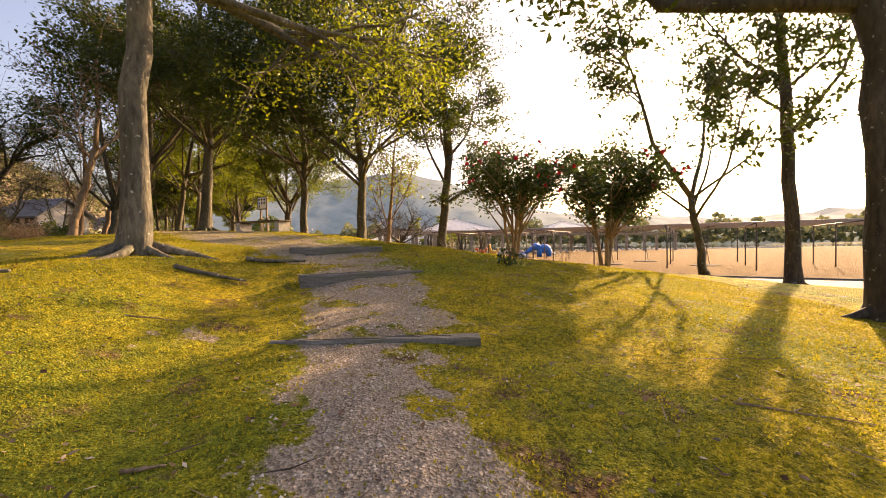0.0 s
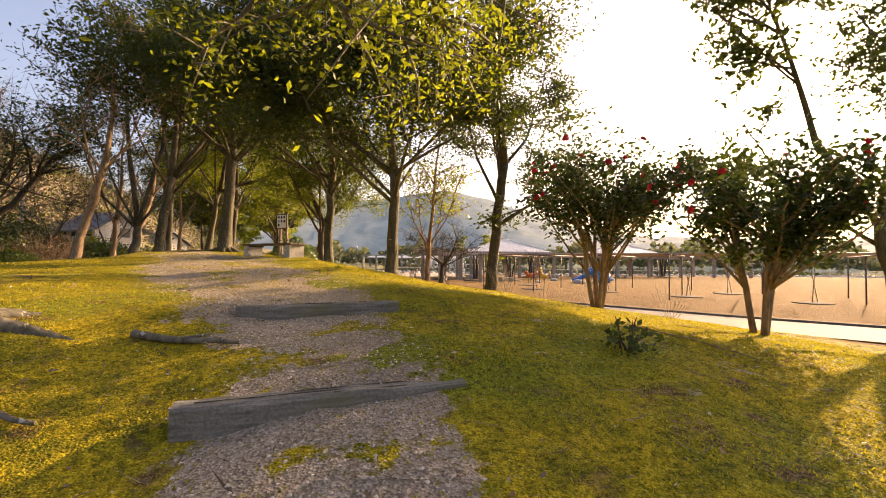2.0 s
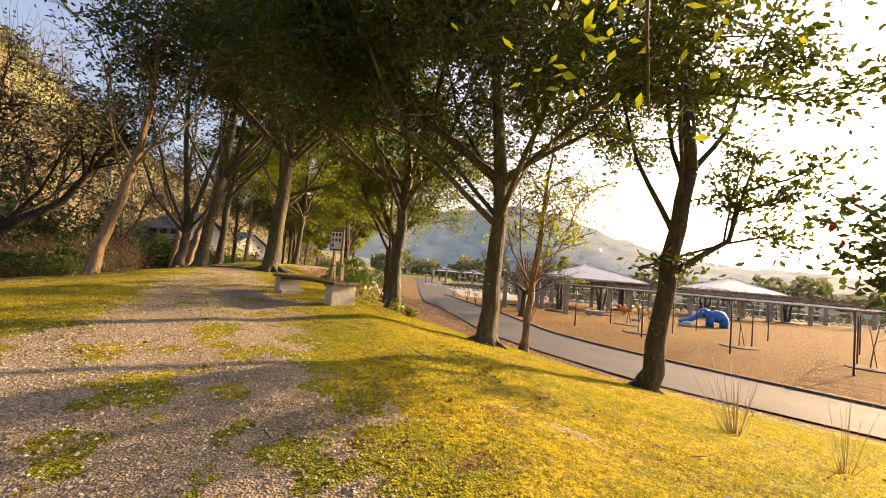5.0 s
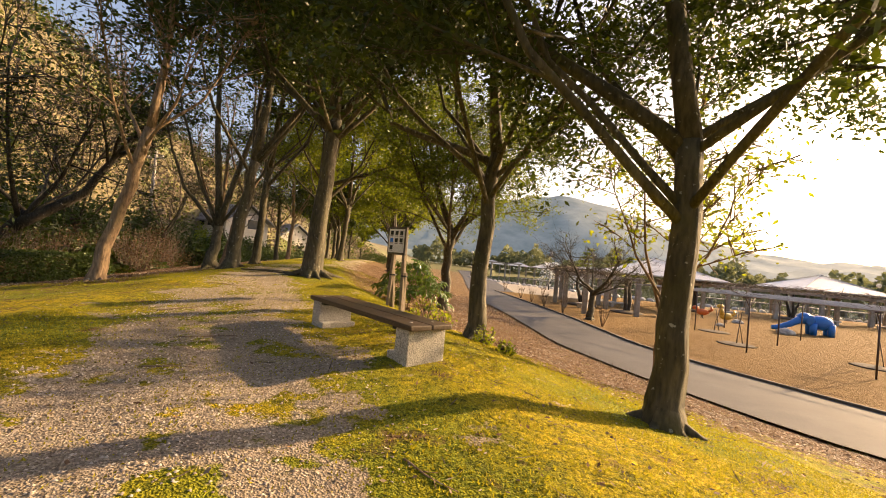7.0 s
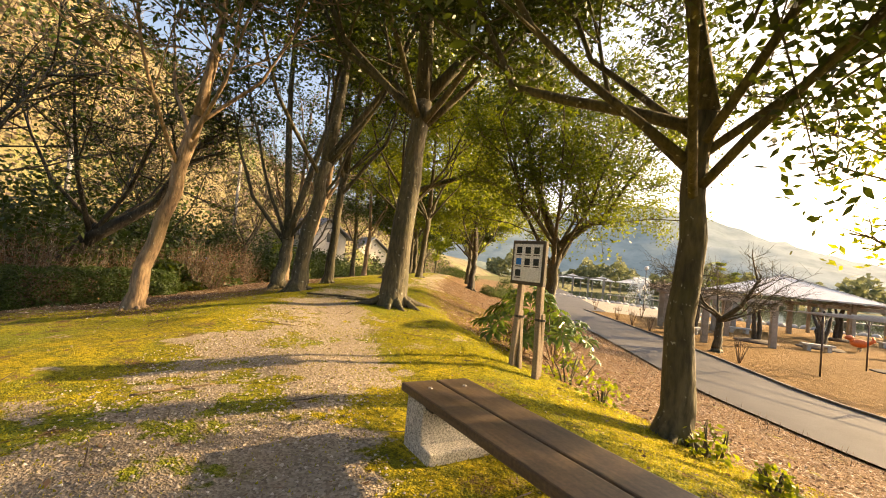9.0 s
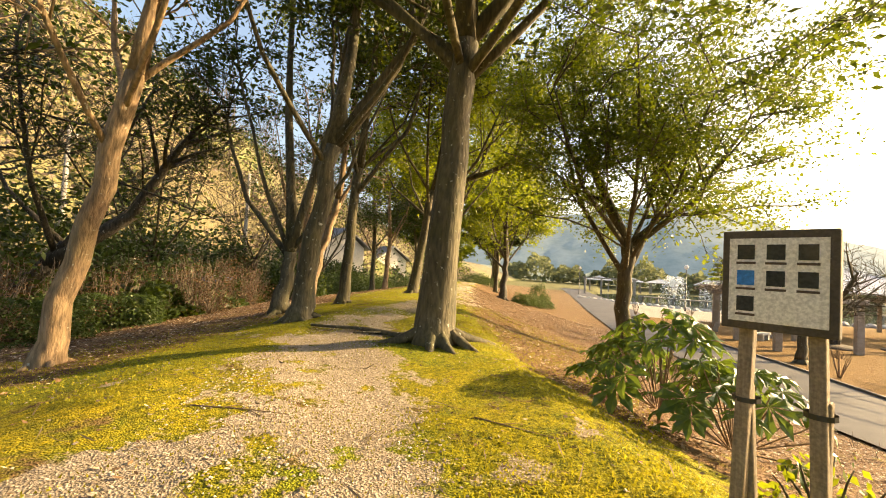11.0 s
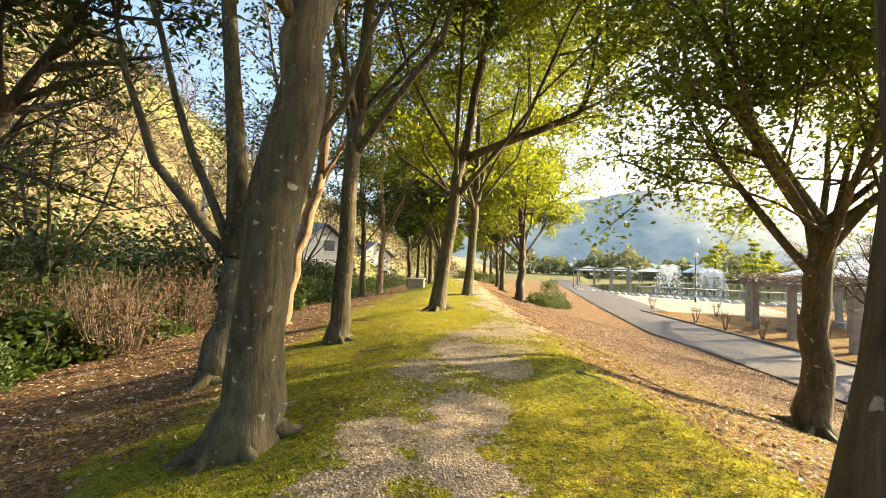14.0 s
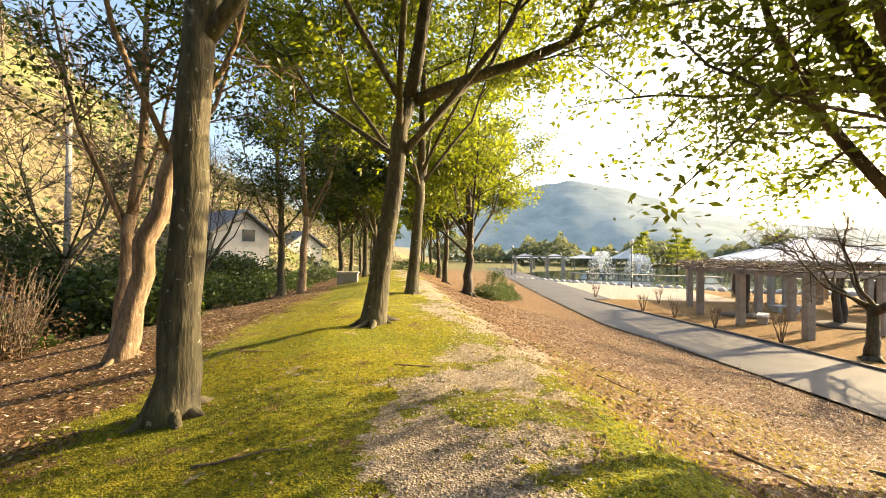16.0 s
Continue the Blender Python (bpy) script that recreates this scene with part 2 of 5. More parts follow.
# ---- ground ----
CY = [-60, 0, 3, 6, 8.3, 10, 13, 17, 21, 26, 32, 45, 60, 90, 150]
CX = [-1, -1, -0.9, -0.6, -0.6, -1.0, -2.3, -4.0, -6.4, -8.9, -11, -14.5, -18.5, -26, -42]
CZ = [-0.5, -0.1, 0.1, 0.42, 0.75, 1.06, 1.33, 1.55, 1.7, 1.83, 1.88, 1.7, 1.45, 0.6, -0.3]
RY = [-60, 2, 9, 15, 19, 23, 27, 31, 37, 43, 47, 60, 92, 150]      # the road's edge towards the mound
RX = [90, 30, 20, 13, 9, 4.4, 1.9, 0.0, -1.4, -3.0, -4.4, -6.2, -10, -18]
KY = [-60, 9, 15, 20.5, 26, 30, 33, 40, 45, 60]                      # the kerb of the lawn
KX = [99, 27, 18.5, 12.4, 7.7, 5.0, 3.6, 2.2, 0.9, -3.4]
ROAD_Z = -0.5


def smooth_step(x):
    x = np.clip(x, 0, 1)
    return x * x * (3 - 2 * x)


def soft_interp(y, ys, xs):
    return (np.interp(y - 0.8, ys, xs) + np.interp(y, ys, xs) + np.interp(y + 0.8, ys, xs)) / 3


def ground_z(x, y):
    x, y = np.asarray(x, float), np.asarray(y, float)
    cx, cz = soft_interp(y, CY, CX), np.interp(y, CY, CZ)
    d = x - cx
    rx = np.interp(y, RY, RX)
    span = np.maximum(rx - cx - 1.3, 1.0)
    s = np.clip((d - 1.3) / span, 0, 1)
    right = cz + (ROAD_Z - 0.04 - cz) * (s + 0.10 * np.sin(s * math.pi))
    zl = np.interp(y, [-60, 0, 4, 9, 14, 18, 22, 150], [-0.5, 0.25, 0.6, 1.1, 1.42, 1.55, 1.7, 1.7])
    zl = np.where(y > 20, cz, zl)
    left = cz + (zl - cz) * smooth_step((-d - 1.15) / 1.8)
    fall = np.interp(y, [8, 18, 24], [0.04, 0.12, 0.16])
    left = left - fall * np.maximum(-d - np.interp(y, [8, 20, 26], [6.0, 2.5, 1.0]), 0)
    left = np.maximum(left, np.interp(y, [0, 10, 30], [-0.2, 0.3, 0.45]))
    z = np.where(d > 0, right, left)
    # the three flights of the stepped path
    for sy_, rise_, skew in ((6.18, 0.06, -0.16), (8.4, 0.07, 0.26), (10.12, 0.07, 0.34)):
        z = z + rise_ * np.exp(-(d / 1.6) ** 4) * (smooth_step((y - sy_ - skew * d) / 0.12 + 0.5) - smooth_step((y - sy_) / 2.4 + 0.5))
    near = np.clip(1 - np.abs(d) / 14, 0, 1)
    z = z + near * 0.035 * (np.sin(1.7 * x + 0.6 * y) * np.sin(1.3 * y - 0.4 * x) + 0.5 * np.sin(4.1 * x + 1.1) * np.sin(3.7 * y))
    # the lake's bed
    lake = smooth_step((y - (80 - 0.75 * np.minimum(x, 14) * 0.9)) / 2.0) * smooth_step((x - (-7.5)) / 2.0) * (y < 195) * (x < 150)
    return z - 0.9 * lake * (z < 0.2)


def gz(x, y):
    return float(ground_z(x, y))


def spaced(stops):
    """Coordinates with a step of their own in each stretch: (start, step), ..., end."""
    out = []
    for (a, step), (b, _) in zip(stops[:-1], stops[1:]):
        out += list(np.arange(a, b - 1e-6, step))
    return np.array(out + [stops[-1][0]])


gx = spaced([(-900, 150), (-300, 40), (-100, 10), (-40, 2), (-20, 0.22), (10, 0.5), (24, 2), (60, 8), (140, 40), (300, 150), (900, 1)])
gy = spaced([(-300, 60), (-60, 10), (-10, 1), (0, 0.22), (36, 0.4), (62, 1.5), (110, 6), (200, 40), (400, 150), (1300, 1)])
GX, GY = np.meshgrid(gx, gy)
GZ = ground_z(GX, GY)
ni, nj = GX.shape
idx = np.arange(ni * nj).reshape(ni, nj)
quads = np.stack([idx[:-1, :-1], idx[:-1, 1:], idx[1:, 1:], idx[1:, :-1]], -1).reshape(-1, 4)
GROUND, t, p = nodes_of("moss_gravel_and_litter")


def mask(name):
    a = t.nodes.new("ShaderNodeAttribute")
    a.attribute_name = name
    return a.outputs["Fac"]


def edge(value, lo, hi, scale, amount, detail=8):
    """A mask with a ragged border."""
    n = noise_node(t, scale, detail, rough=0.65)
    m = t.nodes.new("ShaderNodeMath")
    m.operation = "MULTIPLY_ADD"
    t.links.new(n.outputs[0], m.inputs[0])
    m.inputs[1].default_value = amount
    t.links.new(value, m.inputs[2])
    k = t.nodes.new("ShaderNodeMath")
    k.operation = "MULTIPLY"
    t.links.new(m.outputs[0], k.inputs[0])
    k.inputs[1].default_value = 0.45
    return ramp_node(t, k.outputs[0], [(lo, (0, 0, 0)), (hi, (1, 1, 1))]).outputs[0]


n_big, n_mid, n_fine = noise_node(t, 0.55, 5), noise_node(t, 5.0, 5), noise_node(t, 90.0, 3)
moss = ramp_node(t, n_mid.outputs[0], [(0.3, (0.15, 0.15, 0.013)), (0.5, (0.34, 0.275, 0.016)), (0.72, (0.52, 0.385, 0.018))]).outputs[0]
moss = mix_node(t, ramp_node(t, n_big.outputs[0], [(0.44, (0, 0, 0)), (0.60, (0.85, 0.85, 0.85))]).outputs[0], moss, (0.16, 0.20, 0.02))
moss = mix_node(t, far_moss(t), moss, (0.17, 0.195, 0.022))
n_tuft = noise_node(t, 24.0, 4, rough=0.7)
moss = mix_node(t, 1.0, moss, ramp_node(t, n_tuft.outputs[0], [(0.38, (0.42, 0.46, 0.42)), (0.55, (1.2, 1.18, 1.0))]).outputs[0], "MULTIPLY")
moss = mix_node(t, 1.0, moss, ramp_node(t, n_fine.outputs[0], [(0.32, (0.42, 0.46, 0.42)), (0.62, (1.35, 1.3, 1.1))]).outputs[0], "MULTIPLY")
vor = t.nodes.new("ShaderNodeTexVoronoi")
vor.inputs["Scale"].default_value = 75.0
tc = t.nodes.new("ShaderNodeTexCoord")
t.links.new(tc.outputs["Object"], vor.inputs["Vector"])
gravel = ramp_node(t, vor.outputs["Color"], [(0.1, (0.19, 0.15, 0.115)), (0.5, (0.38, 0.31, 0.24)), (0.95, (0.58, 0.50, 0.41))]).outputs[0]
gravel = mix_node(t, ramp_node(t, n_big.outputs[0], [(0.35, (0, 0, 0)), (0.7, (0.5, 0.5, 0.5))]).outputs[0], gravel, (0.20, 0.155, 0.11))
litter = ramp_node(t, noise_node(t, 26.0, 4).outputs[0], [(0.32, (0.035, 0.02, 0.012)), (0.5, (0.13, 0.07, 0.036)), (0.68, (0.29, 0.18, 0.10))]).outputs[0]
lawn = ramp_node(t, n_mid.outputs[0], [(0.3, (0.15, 0.08, 0.027)), (0.7, (0.22, 0.125, 0.044))]).outputs[0]
lawn = mix_node(t, 1.0, lawn, ramp_node(t, n_fine.outputs[0], [(0.3, (0.8, 0.8, 0.8)), (0.7, (1.1, 1.1, 1.1))]).outputs[0], "MULTIPLY")
paving = (0.34, 0.30, 0.26)
far_green = ramp_node(t, n_big.outputs[0], [(0.3, (0.06, 0.07, 0.03)), (0.7, (0.14, 0.13, 0.06))]).outputs[0]
col = mix_node(t, edge(mask("litter"), 0.61, 0.70, 2.2, 2.0), moss, litter)
col = mix_node(t, edge(mask("gravel"), 0.63, 0.66, 1.5, 2.2), col, gravel)
col = mix_node(t, mask("lawn"), col, lawn)
col = mix_node(t, mask("paving"), col, paving)
col = mix_node(t, mask("far"), col, far_green)
t.links.new(col, p.inputs["Base Color"])
p.inputs["Roughness"].default_value = 0.95
p.inputs["Specular IOR Level"].default_value = 0.12
p.inputs["Sheen Weight"].default_value, p.inputs["Sheen Roughness"].default_value = 0.06, 0.5
p.inputs["Sheen Tint"].default_value = (0.9, 0.8, 0.3, 1)
hgt = mix_node(t, 0.25, mix_node(t, 0.35, mix_node(t, 0.5, n_mid.outputs[0], n_tuft.outputs[0]), n_fine.outputs[0]), vor.outputs["Distance"])
bump_node(t, p, hgt, 0.9, 0.06)
ground = new("ground", mesh_of("ground", np.stack([GX, GY, GZ], -1).reshape(-1, 3), quads, GROUND, True))
tagged(ground, "mossy mound with a gravel path, leaf litter and a withered lawn", "ground", kind="structure")


def path_centre(y):
    return np.interp(y, [-60, 3, 6, 9, 10.7, 12, 13.5, 15, 17, 20, 22.4, 25, 28, 30.3, 37, 45, 60, 150], [-0.6, -0.7, -0.8, -1.1, -1.9, -2.5, -3.2, -4.1, -5.1, -6.8, -8.2, -8.9, -8.95, -9.2, -11, -13.6, -18, -42])


def gravel_share(x, y):
    half = np.interp(y, [0, 5, 9, 12, 17, 21, 24, 28, 60], [0.30, 0.30, 0.42, 0.8, 0.8, 0.6, 0.34, 0.36, 0.45])
    wav = 0.35 * np.sin(0.9 * y + 1.3 * np.sin(0.37 * y))
    return np.clip(0.95 - np.abs(x - path_centre(y) - 0.5 * wav) / (half * 2.3), 0, np.interp(y, [9, 12, 20, 24], [0.47, 0.44, 0.43, 0.40])) * (y < 75)


def litter_share(x, y):
    d = x - np.interp(y, CY, CX)
    rx = np.interp(y, RY, RX)
    right = smooth_step((d - np.interp(y, [15, 20, 23, 26], [4.5, 2.8, 0.8, 0.6])) / 1.6) * smooth_step((y - 16) / 6) * 0.75
    low = smooth_step((x - rx + 2.6) / 1.5) * smooth_step((y - 9) / 3) * 0.75
    left = smooth_step((-d - np.interp(y, [20, 26], [2.2, 1.3])) / 2.2) * smooth_step((y - 17) / 6) * 0.72
    bed = 0.8 * (np.abs(y - 12.6 + 0.12 * (x - 8)) < 0.9) * (x > 5.0)
    return np.maximum.reduce([right, left, low, bed, 0.22 + 0 * d]) * (x < rx + 0.3)


def lawn_share(x, y):
    kx = np.interp(y, KY, KX)
    return (x > np.interp(y, RY, RX) - 0.1) * ((y < 60.5) | (x > 9)) * (y < 74) * (x > kx - 3)


for key, val in (("gravel", gravel_share(GX, GY)), ("litter", litter_share(GX, GY)), ("lawn", 1.0 * lawn_share(GX, GY)),
                 ("paving", 1.0 * ((GY > 58) & (GX > np.interp(GY, RY, RX)) & ~lawn_share(GX, GY) & (GY < 110))),
                 ("far", 1.0 * ((GY > 112) | (GX < -24) | (GX > 70) | (GY < -20)))):
    at_ = ground.data.attributes.new(key, "FLOAT", "POINT")
    at_.data.foreach_set("value", np.asarray(val, np.float32).ravel())

# the road, with its two edges, and the kerb of the lawn
ys = np.arange(-8, 130, 1.0)
left_x = soft_interp(ys, RY, RX)
right_x = np.where(ys < 60, soft_interp(ys, KY, KX), left_x + 5.0)
across = np.linspace(0, 1, 5)
rv = [(a + (b - a) * s, y, ROAD_Z + 0.02 + 0.03 * math.sin(s * math.pi)) for y, a, b in zip(ys, left_x, right_x) for s in across]
rf = [(5 * i + k, 5 * i + k + 1, 5 * i + k + 6, 5 * i + k + 5) for i in range(len(ys) - 1) for k in range(4)]
road = tagged(new("road", mesh_of("road", rv, rf, ASPHALT, True)), "smooth grey asphalt park road with faint patches", "road", kind="structure")
kerb = tagged(new("kerb"), "thin dark concrete kerb between road and lawn", "kerb", kind="structure")
kerb_mesh = None
ky = 12.0
while ky < 60:
    kx, kx2 = float(soft_interp(ky, KY, KX)), float(soft_interp(ky + 0.5, KY, KX))
    tang = math.hypot(kx2 - kx, 0.5)
    if kerb_mesh is None:
        bm = box(0.985, 0.11, 0.2, bevel=0.012)
        kerb_mesh = bpy.data.meshes.new("kerb_stone")
        bm.to_mesh(kerb_mesh)
        bm.free()
        kerb_mesh.materials.append(surface("dark_kerb_concrete", (0.12, 0.11, 0.095), (0.24, 0.22, 0.19), 6.0, 0.9, 0.3, 0.004))
    child("kerb_stone", kerb_mesh, kerb, at=pose(kx, ky, ROAD_Z + 0.0, 0, 0, math.degrees(math.atan2(0.5, kx2 - kx))))
    ky += 1.0 * 0.5 / tang


# ---- trees ----
def tree(name, x, y, label, r=0.16, fork=3.0, height=9.0, spread=3.0, lean=(0, 0), limbs=4, leaves=6000, leaf=0.13, leaf_mat=LEAF, bark_mat=BARK,
         seed=1, roots=6, rootlen=1.0, first=(), droop=0.0, bare=False, clump=0.5, low=0.35, group="park trees", twigs=7, z=None, category="tree", rise=(0.68, 1.0)):
    """A tapered trunk with a root flare, main limbs, branches with twigs, and a crown of single leaves in clumps."""
    rng = np.random.default_rng(seed)
    leaves = int(leaves * 2.75)
    z0 = gz(x, y) if z is None else z
    ob = thing(name, x, y, z0, label, category, group)
    top = np.array([lean[0], lean[1], fork])
    n = 9
    s = np.linspace(0, 1, n)
    P = np.stack([top[0] * s ** 1.2, top[1] * s ** 1.2, -0.15 + (fork + 0.15) * s], 1)
    P[1:-1, :2] += rng.normal(size=(n - 2, 2)) * r * 0.16
    R = r * (1.0 - 0.22 * s) * (1 + 0.5 * np.exp(-np.maximum(P[:, 2], 0) / (1.6 * r)))
    P2 = np.insert(P, 1, [[0, 0, 0.02], [P[1, 0] * 0.4, P[1, 1] * 0.4, 0.16]], 0)
    R2 = np.insert(R, 1, [r * 1.45, r * 1.2], 0)
    tr = Tubes().add(P2, R2, 14, seed, 0.05)
    for k in range(roots):
        a = k * 2 * math.pi / max(roots, 1) + rng.uniform(-0.35, 0.35)
        L = r * rng.uniform(1.8, 4.2) * rootlen
        rs = np.linspace(0, 1, 6)
        q = np.stack([np.cos(a + 0.5 * rs * rng.normal()) * (0.5 * r + L * rs), np.sin(a + 0.5 * rs * rng.normal()) * (0.5 * r + L * rs), np.zeros(6)], 1)
        for i in range(6):
            q[i, 2] = gz(x + q[i, 0], y + q[i, 1]) - z0 + 0.9 * r * (1 - rs[i]) ** 2 - 0.03 - 0.05 * rs[i]
        tr.add(q, r * 0.42 * (1 - 0.8 * rs), 7, seed + k, 0.08)
    child("trunk", tr.mesh("trunk", bark_mat), ob)
    tips = []
    small = Tubes()
    lead = not bare and len(first) < 2
    todo = ([(1.0, rng.uniform(0, 360), 1.0, 1.0)] if lead else []) + list(first)
    while len(todo) < limbs + 1:
        k = len(todo)
        a = k * 2.4 + rng.uniform(-0.5, 0.5) + seed
        up = rng.uniform(*rise) * 0.86
        todo.append((rng.uniform(0.7, 1.0), math.degrees(a), up, rng.uniform(0.75, 1.0)))
    for k, (start, az, up, size) in enumerate(todo):
        a = radians(az)
        i = start * (n - 1)
        b0 = np.array([np.interp(i, range(n), P[:, c]) for c in range(3)])
        H = (height - b0[2]) * size
        out = spread * (0.16 if lead and k == 0 else 1.15 - 0.72 * up)
        end = b0 + np.array([math.sin(a) * out, math.cos(a) * out, H * up])
        mid = b0 + (end - b0) * 0.4 + np.array([math.sin(a), math.cos(a), -0.3]) * out * (0.30 if lead and 0 < k <= len(first) else 0.16)
        q = np.concatenate([curve_points(b0, mid, 4, 0.06, rng)[:-1], curve_points(mid, end, 5, 0.1, rng)])
        rr = r * (0.76 if k == 0 else 0.58 if k < len(first) + lead else 0.38) * size
        lr = np.linspace(rr, rr * 0.28, len(q))
        child("limb", Tubes().add(q, lr, 9, seed + k, 0.05).mesh("limb", bark_mat), ob)
        m = 7 if bare else 9 if k == 0 else 7
        for j in range(m):
            f = rng.uniform(low, 1.0) if j else 1.0
            c0 = np.array([np.interp(f * (len(q) - 1), range(len(q)), q[:, c]) for c in range(3)])
            dirv = (end - b0) / np.linalg.norm(end - b0) * 0.8 + rng.normal(size=3) * [0.75, 0.75, 0.45] + [0, 0, droop]
            L = spread * rng.uniform(0.35, 0.75) * (1.15 - 0.4 * f)
            c1 = c0 + dirv / np.linalg.norm(dirv) * L
            qq = curve_points(c0, c1, 5, 0.18, rng, droop * 0.3)
            small.add(qq, np.linspace(rr * 0.36, 0.014, 5), 4)
            for w in range(twigs):
                g = rng.uniform(0.3, 1.0)
                d0 = np.array([np.interp(g * 4, range(5), qq[:, c]) for c in range(3)])
                dv = rng.normal(size=3) * [1, 1, 0.6] + 0.5 * dirv + [0, 0, droop]
                d1 = d0 + dv / np.linalg.norm(dv) * spread * rng.uniform(0.14, 0.34)
                small.add(curve_points(d0, d1, 3, 0.2, rng), np.linspace(0.014, 0.005, 3), 3)
                tips.append((d0, d1))
                if bare:
                    for _ in range(3):
                        e1 = d1 + rng.normal(size=3) * spread * 0.11 + [0, 0, 0.08 * spread]
                        d2 = d0 + (d1 - d0) * rng.uniform(0.3, 1)
                        small.add(curve_points(d2, e1, 3, 0.2, rng), np.linspace(0.007, 0.003, 3), 3)
    child("branchwork", small.mesh("branchwork", bark_mat), ob)["kind"] = "stuff"
    if leaves:
        pick = rng.integers(0, len(tips), leaves)
        A, B = np.array([a for a, _ in tips]), np.array([b for _, b in tips])
        u = rng.uniform(0.1, 1.15, (leaves, 1))
        spot = A[pick] + (B[pick] - A[pick]) * u
        spot += rng.normal(size=(leaves, 3)) * clump * np.array([0.42, 0.42, 0.3])
        child("crown", leaf_mesh("crown", spot, leaf * 1.3, leaf_mat, rng), ob)["kind"] = "stuff"
    return ob


EVER = "tall evergreen broadleaf tree with grey-brown trunk on the moss"
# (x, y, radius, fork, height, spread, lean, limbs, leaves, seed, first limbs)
tree("tree", -3.6, 9.0, "old pale-barked evergreen tree with gnarled spreading roots", 0.165, 4.2, 8.2, 3.4, (0.15, 0.1), 5, 4600, 0.062, LEAF_LIT_GOLD, BARK_PALE, 3, 9, 2.3,
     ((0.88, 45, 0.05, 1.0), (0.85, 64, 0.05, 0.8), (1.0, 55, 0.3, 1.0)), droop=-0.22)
tree("tree", 4.95, 6.6, "evergreen tree with a thick dark trunk at the lawn edge", 0.2, 4.0, 8.0, 3.4, (-0.1, 0.1), 5, 4000, 0.10, LEAF, BARK_DARK, 5, 6, 1.0, ((0.9, -60, 0.35, 1.0),))
tree("tree", 10.4, 12.0, "dark evergreen tree beside the withered lawn", 0.18, 5.6, 9.4, 3.0, (-0.1, 0.2), 5, 2600, 0.11, LEAF, BARK_DARK, 7, 5)
tree("tree", 7.6, 11.95, "slender leaning evergreen tree with two stems", 0.10, 2.0, 6.4, 3.0, (-0.3, 0.1), 5, 3600, 0.10, LEAF, BARK, 9, 4, 1.0, ((1.0, -80, 0.8, 1.0), (1.0, 60, 0.85, 1.0)), clump=0.22, low=0.45)
tree("tree", -0.62, 17.75, EVER, 0.155, 2.9, 9.0, 4.6, (0.05, 0.0), 8, 21000, 0.09, LEAF, BARK, 11, 6, 1.0, ((0.97, -75, 0.74, 1.0),))
tree("tree", 2.05, 17.6, "slim dark tree with ragged foliage clumps on the slope", 0.15, 3.6, 7.6, 1.9, (0.35, -0.35), 5, 4000, 0.09, LEAF, BARK_DARK, 13, 4, 1.0, ((0.55, 80, 0.5, 0.7),), clump=0.34)
tree("tree", 0.6, 21.6, "smooth tan-barked tree with upright forked stems", 0.1, 1.9, 6.0, 1.7, (0.1, 0), 5, 800, 0.09, LEAF_LIT_GOLD, BARK_TAN, 15, 3, rise=(0.8, 1.0))
tree("tree", -2.75, 20.4, EVER, 0.15, 3.2, 9.0, 4.5, (0.12, 0.1), 8, 23000, 0.085, LEAF, BARK, 17, 7, 1.0, ((0.95, -70, 0.6, 0.8),))
tree("tree", -7.08, 23.2, "thick evergreen tree trunk with surface roots beside the path", 0.22, 4.0, 11.0, 4.4, (0.15, 0.2), 7, 12000, 0.11, LEAF, BARK, 19, 8, 1.15, ((1.0, 70, 0.85, 1.0),))
tree("tree", -10.0, 24.2, "forked evergreen tree with two heavy limbs", 0.185, 3.1, 10.5, 3.6, (0.35, 0.2), 5, 4500, 0.12, LEAF, BARK, 21, 7, 1.0, ((1.0, -20, 0.95, 1.0), (1.0, 75, 0.7, 1.0)), low=0.75)
tree("tree", -11.9, 25.9, "twin-stemmed evergreen tree on the litter slope", 0.18, 1.4, 10.5, 3.2, (0.1, 0.1), 4, 2600, 0.12, LEAF, BARK, 23, 5, 1.0, ((1.0, -60, 0.95, 1.0), (1.0, 60, 0.97, 1.0), (0.9, -90, 0.5, 0.8)), low=0.75)
tree("tree", -10.95, 21.1, "leaning tan-barked tree with bare upper branches", 0.13, 3.4, 8.0, 2.6, (0.75, 0.2), 4, 700, 0.10, LEAF, BARK_TAN, 25, 5)
tree("tree", -11.45, 27.7, EVER, 0.15, 3.6, 10.5, 3.4, (0.2, 0.1), 5, 5500, 0.125, LEAF, BARK, 27, 6, 1.0, ((0.8, 80, 0.8, 0.8),), low=0.6)
tree("tree", -10.95, 31.0, EVER, 0.16, 3.4, 9.5, 4.8, (0.45, 0.2), 7, 17000, 0.09, LEAF_LIT_GOLD, BARK, 29, 7, 1.0, ((1.0, 80, 0.55, 1.0),))
tree("tree", -11.6, 36.2, EVER, 0.15, 3.6, 10.0, 4.2, (0.2, 0.1), 6, 9000, 0.12, LEAF_LIT_GOLD, BARK, 31, 5)
tree("tree", -10.95, 44.6, EVER, 0.22, 2.6, 9.8, 5.0, (0.1, 0.1), 7, 11000, 0.14, LEAF_LIT_GOLD, BARK_DARK, 33, 5)
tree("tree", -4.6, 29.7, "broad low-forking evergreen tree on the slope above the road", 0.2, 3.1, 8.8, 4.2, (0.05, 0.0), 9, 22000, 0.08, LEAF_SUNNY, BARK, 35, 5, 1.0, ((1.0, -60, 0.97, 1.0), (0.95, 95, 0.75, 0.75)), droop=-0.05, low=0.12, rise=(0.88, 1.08))
